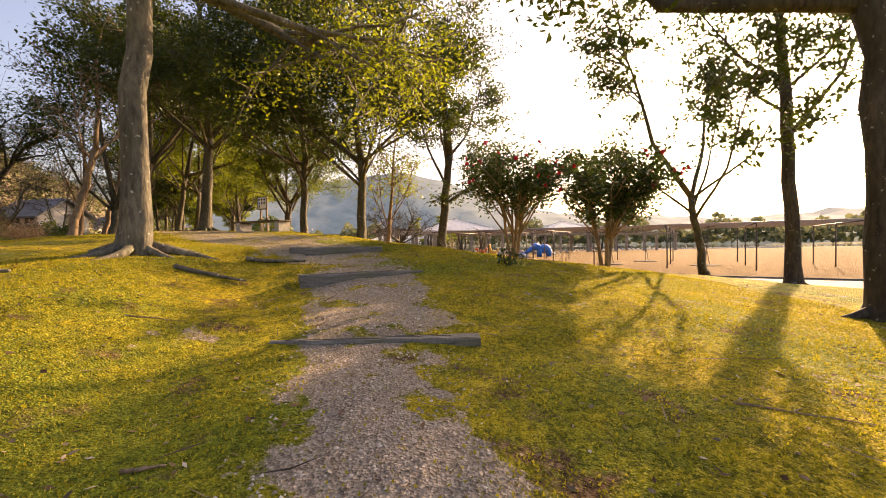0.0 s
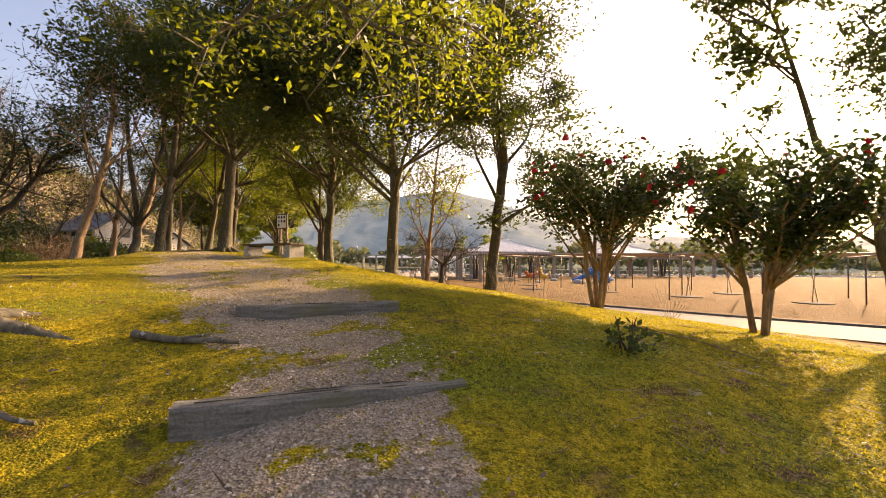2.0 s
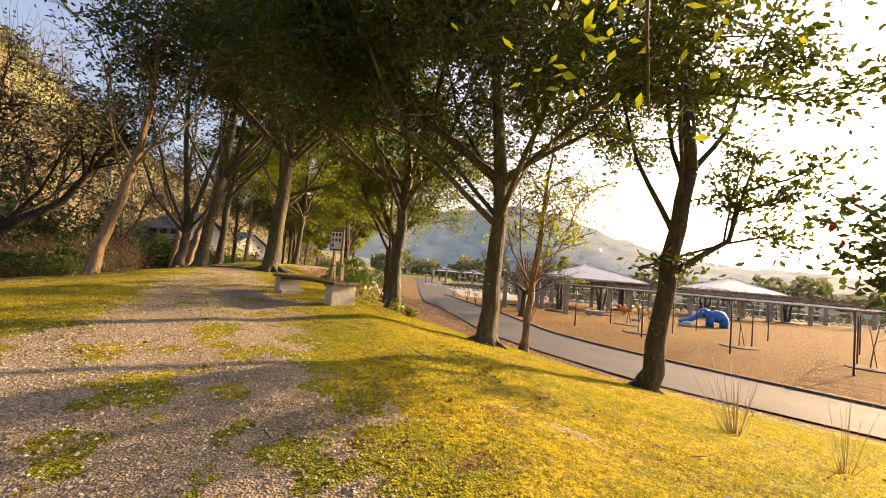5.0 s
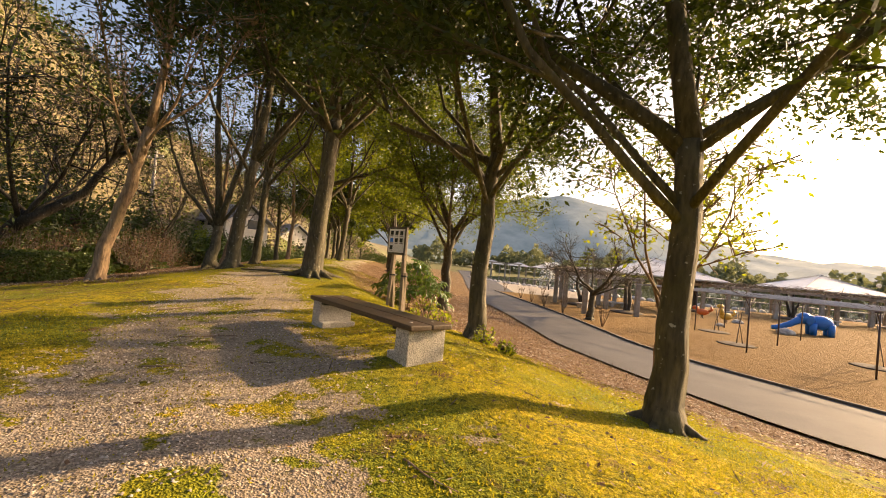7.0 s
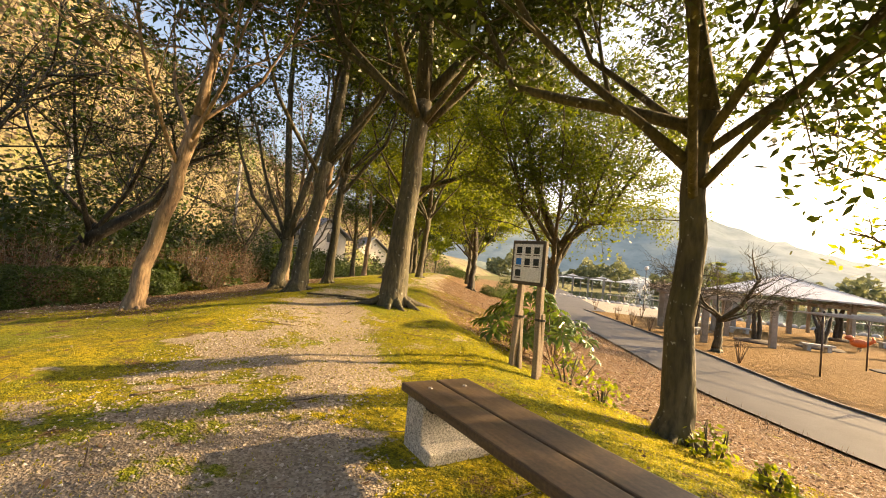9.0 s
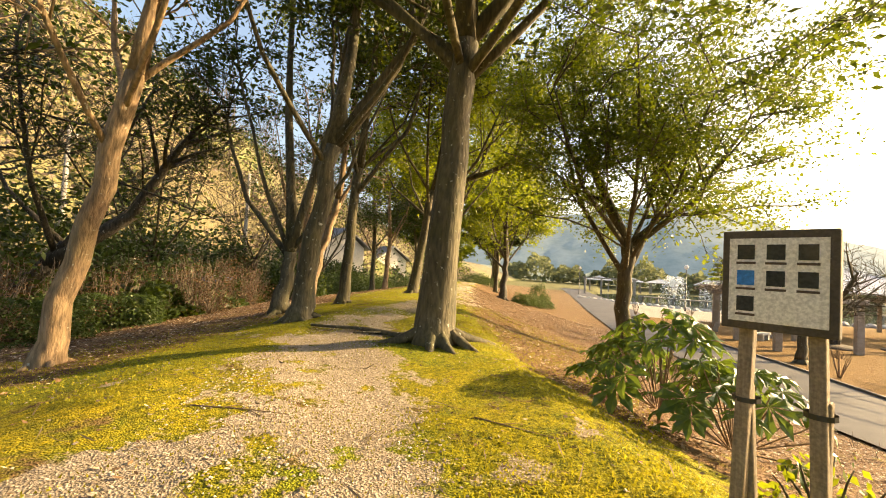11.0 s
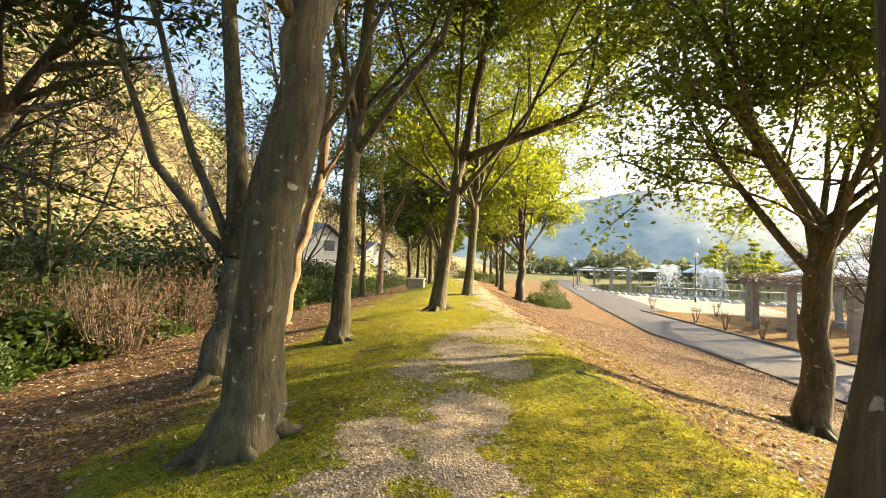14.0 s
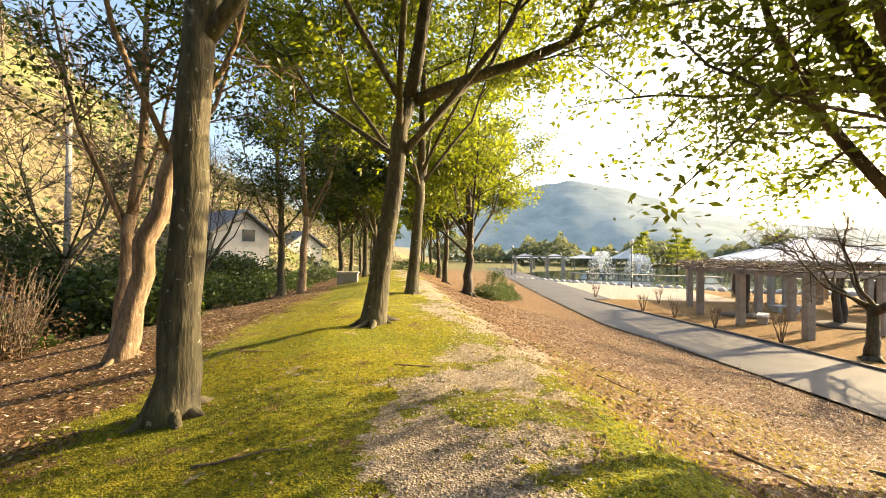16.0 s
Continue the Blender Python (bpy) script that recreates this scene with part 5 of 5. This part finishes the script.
def house(x, y, turn, w, d, h, label, gable=2.4, z=0.2):
    ob = thing("house", x, y, z, label, "house", "houses", turn)
    part("wall", box(w, d, h, (0, 0, h / 2), 0.03), PLASTER, ob)
    bm = bmesh.new()
    o = 0.6
    for s in (-1, 1):
        a = [(-w / 2 - o, s * (d / 2 + o), h - 0.25), (w / 2 + o, s * (d / 2 + o), h - 0.25), (w / 2 + o, 0, h + gable), (-w / 2 - o, 0, h + gable)]
        lo = [bm.verts.new(p_) for p_ in a]
        hi = [bm.verts.new((p_[0], p_[1], p_[2] + 0.2)) for p_ in a]
        bm.faces.new(lo)
        bm.faces.new(hi)
        for k in range(4):
            bm.faces.new((lo[k], lo[(k + 1) % 4], hi[(k + 1) % 4], hi[k]))
    bmesh.ops.recalc_face_normals(bm, faces=bm.faces)
    part("roof", bm, ROOF_TILE, ob, "grey tiled gable roof")
    for s in (-1, 1):
        bm = bmesh.new()
        tri = [bm.verts.new((s * (w / 2 - 0.02), -d / 2, h - 0.05)), bm.verts.new((s * (w / 2 - 0.02), d / 2, h - 0.05)), bm.verts.new((s * (w / 2 - 0.02), 0, h + gable * 0.98))]
        ext = bmesh.ops.extrude_face_region(bm, geom=[bm.faces.new(tri)])
        bmesh.ops.translate(bm, verts=[g for g in ext["geom"] if isinstance(g, bmesh.types.BMVert)], vec=(-s * 0.2, 0, 0))
        part("gable", bm, PLASTER, ob)
    for lv_ in range(2 if h > 4 else 1):
        for k in range(3):
            fx, fz = -w / 2 + w * (k + 0.5) / 3, 1.5 + 2.7 * lv_
            win = part("window", box(1.3, 0.08, 1.1, (fx, -d / 2 - 0.02, fz), 0.01), GLASS_DARK, ob)
            part("frame", box(1.46, 0.06, 0.08, (fx, -d / 2 - 0.05, fz - 0.58), 0.01), WHITE, win)
        win = part("window", box(0.08, 1.2, 1.1, (w / 2 + 0.02, 0.6, 1.5 + 2.7 * lv_), 0.01), GLASS_DARK, ob)
        part("frame", box(0.06, 1.36, 0.08, (w / 2 + 0.05, 0.6, 0.92 + 2.7 * lv_), 0.01), WHITE, win)
    return ob


house(-36.0, 61.5, -25, 6.4, 5.4, 4.4, "white two-storey house with a grey tiled roof", 2.0)
house(-34.0, 36.0, -15, 7.0, 5.0, 2.3, "low shed with a pale roof behind the thicket", 0.7)
house(-42.0, 84.0, -25, 8.0, 6.0, 3.6, "cream house with a grey roof behind trees", 2.0)
house(-38.0, 22.0, -5, 8.0, 6.0, 2.8, "low house behind the thicket", 1.2)


def tarp_stack(x, y):
    ob = thing("tarpaulin_stack", x, y, gz(x, y), "stack covered with a bright blue tarpaulin", "tarpaulin", turn=20)
    part("crates", box(1.7, 1.0, 0.9, (0, 0, 0.45), 0.03), POST_WOOD, ob, "weathered wooden crates")
    bm = box(1.8, 1.1, 0.55, (0, 0, 0.98), 0.12)
    bmesh.ops.subdivide_edges(bm, edges=bm.edges[:], cuts=3, use_grid_fill=True)
    for v_ in bm.verts:
        v_.co += Vector((0.06, 0.06, 0.08)) * noise.noise(v_.co * 2.1)
    part("tarpaulin", bm, BLUE, ob, "bright blue wrinkled tarpaulin", True)


tarp_stack(-23.4, 34.0)


def utility_pole(x, y, h):
    ob = thing("utility_pole", x, y, gz(x, y), "pale concrete utility pole with a crossarm", "pole", "utility poles")
    child("shaft", Tubes().add([(0, 0, 0), (0, 0, h)], [0.15, 0.1], 12).mesh("shaft", CONCRETE), ob)
    part("crossarm", box(1.5, 0.1, 0.1, (0, 0, h - 0.6), 0.01), STEEL_PALE, ob)
    for k in (-0.6, 0, 0.6):
        part("insulator", ball(bmesh.new(), k, 0, h - 0.48, 0.06, 0.06, 0.1, seg=10), WHITE, ob)


utility_pole(-31.0, 31.5, 8.5)
utility_pole(-28.0, 40.5, 8.0)


# ---- ground detail ----
def scatter(n, x0, x1, y0, y1, share, seed):
    """Points on the ground, kept by the share of a cover there."""
    rng = np.random.default_rng(seed)
    x, y = rng.uniform(x0, x1, n), rng.uniform(y0, y1, n)
    lump = 0.5 + 0.5 * np.sin(2.3 * x + 1.1 * y) * np.sin(1.9 * y - 1.3 * x + seed)
    keep = rng.uniform(0, 1, n) < np.clip(share(x, y) * (0.55 + 0.9 * lump), 0, 1)
    return x[keep], y[keep], rng


def near_path(x, y, reach=3.2):
    return np.abs(x - path_centre(y)) < reach


# loose gravel
x, y, rng = scatter(260000, -14, 2, 2.5, 34, lambda x, y: np.clip(gravel_share(x, y) * 2.4 - 0.25, 0, 1) * near_path(x, y, 2.6), 11)
n = len(x)
base = np.array([(1, 0, 0), (-0.5, 0.87, 0), (-0.5, -0.87, 0), (0.1, 0, 0.9)]) * [1, 1, 0.9]
size = rng.uniform(0.007, 0.016, n)
turn = rng.uniform(0, 6.28, n)
c, s = np.cos(turn), np.sin(turn)
sq = rng.uniform(0.6, 1.0, n)
V = np.zeros((n, 4, 3))
for k in range(4):
    bx, by, bz = base[k]
    V[:, k, 0] = x + size * (c * bx - s * by * sq)
    V[:, k, 1] = y + size * (s * bx + c * by * sq)
    V[:, k, 2] = ground_z(x, y) + size * bz * sq + 0.001
F = (np.arange(n)[:, None] * 4)[:, :, None] + np.array([(0, 1, 3), (1, 2, 3), (2, 0, 3)])[None]
PEBBLE, t, p = nodes_of("loose_gravel")
g = t.nodes.new("ShaderNodeNewGeometry")
t.links.new(ramp_node(t, g.outputs["Random Per Island"], [(0, (0.13, 0.10, 0.08)), (0.5, (0.38, 0.31, 0.245)), (1.0, (0.68, 0.61, 0.52))]).outputs[0], p.inputs["Base Color"])
p.inputs["Roughness"].default_value = 0.85
tagged(new("gravel", mesh_of("gravel", V.reshape(-1, 3), F.reshape(-1, 3), PEBBLE)), "loose tan gravel scattered over the path", "gravel", kind="stuff")

# moss tufts: short upright blades
MOSS, t, p = nodes_of("moss_blades")
g = t.nodes.new("ShaderNodeNewGeometry")
mc = ramp_node(t, g.outputs["Random Per Island"], [(0, (0.13, 0.15, 0.012)), (0.6, (0.33, 0.30, 0.02)), (1.0, (0.50, 0.42, 0.03))]).outputs[0]
mc = mix_node(t, far_moss(t), mc, (0.17, 0.195, 0.022))
t.links.new(mc, p.inputs["Base Color"])
p.inputs["Roughness"].default_value = 0.9
tr = t.nodes.new("ShaderNodeBsdfTranslucent")
t.links.new(mix_node(t, 0.45, mc, (0.50, 0.42, 0.02)), tr.inputs[0])
mx = t.nodes.new("ShaderNodeMixShader")
mx.inputs[0].default_value = 0.5
t.links.new(p.outputs[0], mx.inputs[1])
t.links.new(tr.outputs[0], mx.inputs[2])
t.links.new(mx.outputs[0], t.nodes["Material Output"].inputs[0])
bands = [(190000, -4.5, 5.0, 2.8, 12.0, 21), (150000, -7.5, 1.0, 12.0, 21.0, 22), (130000, -12.5, -4.5, 20.0, 32.0, 23), (50000, 1.0, 7.0, 12.0, 18.0, 24)]
VV, off = [], 0
for count, x0, x1, y0, y1, sd in bands:
    x, y, rng = scatter(count, x0, x1, y0, y1, lambda x, y: np.clip(1.0 - 1.9 * gravel_share(x, y) - 1.1 * np.maximum(litter_share(x, y) - 0.22, 0), 0.0, 1), sd)
    n = len(x)
    a = rng.uniform(0, 6.28, n)
    h = rng.uniform(0.005, 0.022, n)
    w = rng.uniform(0.004, 0.010, n)
    z = ground_z(x, y) - 0.002
    dx, dy = np.cos(a) * w, np.sin(a) * w
    lx, ly = rng.normal(size=n) * 0.008, rng.normal(size=n) * 0.008
    VV.append(np.stack([np.stack([x - dx, y - dy, z], 1), np.stack([x + dx, y + dy, z], 1), np.stack([x + lx, y + ly, z + h], 1)], 1).reshape(-1, 3))
V = np.concatenate(VV)
tagged(new("moss", mesh_of("moss", V, np.arange(len(V)).reshape(-1, 3), MOSS)), "short golden-green moss tufts on the mound", "moss", kind="stuff")


# fallen leaves and bark litter
def litter(name, n, x0, x1, y0, y1, share, size, mat, seed, label, lift=0.012, wide=0.2):
    x, y, rng = scatter(n, x0, x1, y0, y1, share, seed)
    q = np.stack([x, y, ground_z(x, y) + rng.uniform(0.002, lift, len(x))], 1)
    m_ = len(x)
    a = rng.uniform(0, 6.28, m_)
    tilt = rng.normal(size=m_) * 0.25
    d = np.stack([np.cos(a) * np.cos(tilt), np.sin(a) * np.cos(tilt), np.sin(tilt)], 1)
    sd_ = np.cross(d, np.stack([rng.normal(size=m_) * 0.3, rng.normal(size=m_) * 0.3, np.ones(m_)], 1))
    L = (size * rng.uniform(0.5, 1.5, m_))[:, None]
    v = np.stack([q - d * L * 0.5, q + sd_ * L * wide, q + d * L * 0.5, q - sd_ * L * wide], 1).reshape(-1, 3)
    v[:, 2] = np.maximum(v[:, 2], np.repeat(q[:, 2], 4) - 0.008)
    return tagged(new(name, mesh_of(name, v, np.arange(4 * m_).reshape(-1, 4), mat)), label, "leaves", kind="stuff")


LITTER = leafy("fallen_leaf", (0.06, 0.03, 0.015), (0.22, 0.13, 0.07), (0.3, 0.16, 0.07), 0.75, 0.1)
LITTER_PALE = leafy("bleached_leaf", (0.30, 0.22, 0.15), (0.52, 0.43, 0.33), (0.4, 0.3, 0.2), 0.7, 0.1)
over = lambda x, y: np.clip(litter_share(x, y) - 0.3, 0, 1) * 2.0
litter("leaf_litter", 190000, -22, 6, 12, 46, over, 0.062, LITTER, 31, "brown fallen leaves and bark on the slopes")
litter("bleached_litter", 80000, -22, 6, 12, 46, over, 0.05, LITTER_PALE, 32, "bleached fallen leaves on the slopes")
litter("stray_leaves", 26000, -14, 6, 2.5, 34, lambda x, y: 0.3 + 0 * x, 0.045, LITTER, 33, "stray brown leaves on the moss")
litter("needle_litter", 42000, -14, 4, 2.5, 34, lambda x, y: np.clip(gravel_share(x, y) + 0.12, 0, 1), 0.034, LITTER_PALE, 34, "pale broken twigs and leaf bits along the path")


# stiff dry shoots along the foot of the slope and dead grass on the bank
rng = np.random.default_rng(44)
stalks = Tubes()
for k in range(240):
    y = rng.uniform(25, 44)
    x = float(np.interp(y, RY, RX)) - rng.uniform(0.15, 1.5)
    h = rng.uniform(0.1, 0.3)
    b0 = np.array([x, y, gz(x, y) - 0.02])
    stalks.add(curve_points(b0, b0 + [rng.normal() * 0.05, rng.normal() * 0.05, h], 3, 0.06, rng), np.linspace(0.006, 0.003, 3), 3)
tagged(new("dry_shoots", stalks.mesh("dry_shoots", VINE)), "thin stiff dry shoots along the foot of the slope", "shoots", kind="stuff")


def dry_grass(x, y, n, seed):
    rng = np.random.default_rng(seed)
    ob = thing("dry_grass", x, y, gz(x, y), "tall bleached grass clump on the bank", "grass", "dry grass clumps")
    tb = Tubes()
    for k in range(n):
        e = np.array([rng.normal() * 0.16, rng.normal() * 0.16, rng.uniform(0.25, 0.75)])
        tb.add(curve_points((e[0] * 0.2, e[1] * 0.2, -0.02), e, 5, 0.06, rng), np.linspace(0.004, 0.0015, 5), 3)
    child("blades", tb.mesh("blades", LITTER_PALE), ob)["kind"] = "stuff"


for k, (x, y, n) in enumerate([(1.9, 15.0, 34), (3.3, 13.8, 26), (2.5, 14.4, 14), (4.4, 13.1, 18)]):
    dry_grass(x, y, n, 500 + k)

DEAD_TWIG = leafy("dead_twig", (0.05, 0.035, 0.022), (0.20, 0.15, 0.10), (0.2, 0.14, 0.09), 0.8, 0.05)
litter("twig_litter", 15000, -20, 6, 2.5, 40, lambda x, y: np.clip(0.28 + 0.5 * litter_share(x, y), 0, 1), 0.22, DEAD_TWIG, 35, "thin broken twigs strewn over moss and litter", 0.02, 0.018)
litter("dark_litter", 40000, -14, 6, 2.5, 34, lambda x, y: np.clip(0.25 - 0.5 * gravel_share(x, y), 0, 1), 0.03, DEAD_TWIG, 36, "dark crumbs of bark and leaf in the moss", 0.016, 0.35)


def fallen_stick(x, y, L, turn, seed, r=0.014, mat=None, label="fallen dry branch lying on the moss", forks=2):
    rng = np.random.default_rng(seed)
    ob = thing("fallen_branch", x, y, gz(x, y), label, "branch", "fallen branches", turn)
    a = radians(turn)

    def laid(q):
        for k in range(len(q)):
            wx = x + q[k, 0] * math.cos(a) - q[k, 1] * math.sin(a)
            wy = y + q[k, 0] * math.sin(a) + q[k, 1] * math.cos(a)
            q[k, 2] = gz(wx, wy) - gz(x, y) + r * 0.8
        return q

    q = laid(curve_points((-L / 2, 0, 0), (L / 2, 0, 0), 9, 0.12, rng))
    child("stick", Tubes().add(q, np.linspace(r, r * 0.4, 9), 6, seed, 0.1).mesh("stick", mat or BARK_TAN), ob)
    for k in range(forks):
        i = 3 + 2 * k
        e = q[i] + np.array([L * 0.18, L * 0.14 * (-1) ** k, 0])
        child("twig", Tubes().add(laid(curve_points(q[i], e, 4, 0.15, rng)), np.linspace(r * 0.6, r * 0.25, 4), 5).mesh("twig", mat or BARK_TAN), ob)


sticks = [(1.35, 4.75, 0.9, -20, 0.012), (-2.4, 6.6, 0.5, 10, 0.01), (-1.75, 4.85, 0.2, 5, 0.02), (-3.1, 5.0, 0.35, 40, 0.01), (-1.7, 7.6, 0.4, 60, 0.01), (2.3, 9.7, 1.6, -60, 0.014), (3.3, 10.6, 1.2, -35, 0.012),
          (-0.2, 11.6, 0.5, 30, 0.012), (0.9, 12.6, 0.6, 20, 0.012), (-1.4, 14.6, 0.9, -60, 0.012), (-0.3, 15.6, 0.6, 50, 0.016), (-2.6, 15.3, 0.5, -30, 0.01), (-5.2, 17.1, 0.8, 35, 0.014), (-6.4, 18.1, 0.7, 50, 0.014),
          (-4.9, 16.2, 0.5, 30, 0.014), (-7.4, 20.4, 0.9, 20, 0.01), (-5.6, 21.0, 0.8, -10, 0.01), (-9.5, 22.6, 0.7, 25, 0.012), (-8.1, 24.0, 0.5, -20, 0.01), (-9.9, 26.2, 0.6, 40, 0.016), (-10.4, 27.0, 0.7, 15, 0.018),
          (-7.7, 26.4, 0.8, -35, 0.014), (-6.9, 28.2, 1.1, -40, 0.02), (-7.6, 30.0, 0.9, -30, 0.018), (-6.3, 26.8, 0.9, -50, 0.018), (-9.8, 28.9, 0.6, 10, 0.012), (-12.4, 27.1, 0.9, 20, 0.016), (-11.9, 29.5, 0.7, -15, 0.014), (-8.4, 27.3, 0.5, 70, 0.01)]
for k, (x, y, L, a, r) in enumerate(sticks):
    fallen_stick(x, y, L * 0.75, a, 400 + k, r * 0.6, forks=1 + k % 2)
for k, (x, y, L, a, r) in enumerate([(-4.3, 7.3, 0.9, 3, 0.045), (-4.1, 6.5, 1.1, -4, 0.06), (-3.0, 4.45, 0.5, -35, 0.035), (-1.9, 9.2, 0.9, -8, 0.035), (-2.5, 8.2, 0.8, -15, 0.03)]):
    fallen_stick(x, y, L, a, 450 + k, r, BARK_PALE, "gnarled surface root rising through the moss", 1)
fallen_stick(-8.15, 23.42, 1.9, 173, 470, 0.042, BARK, "mossy surface root crossing the gravel path", 1)
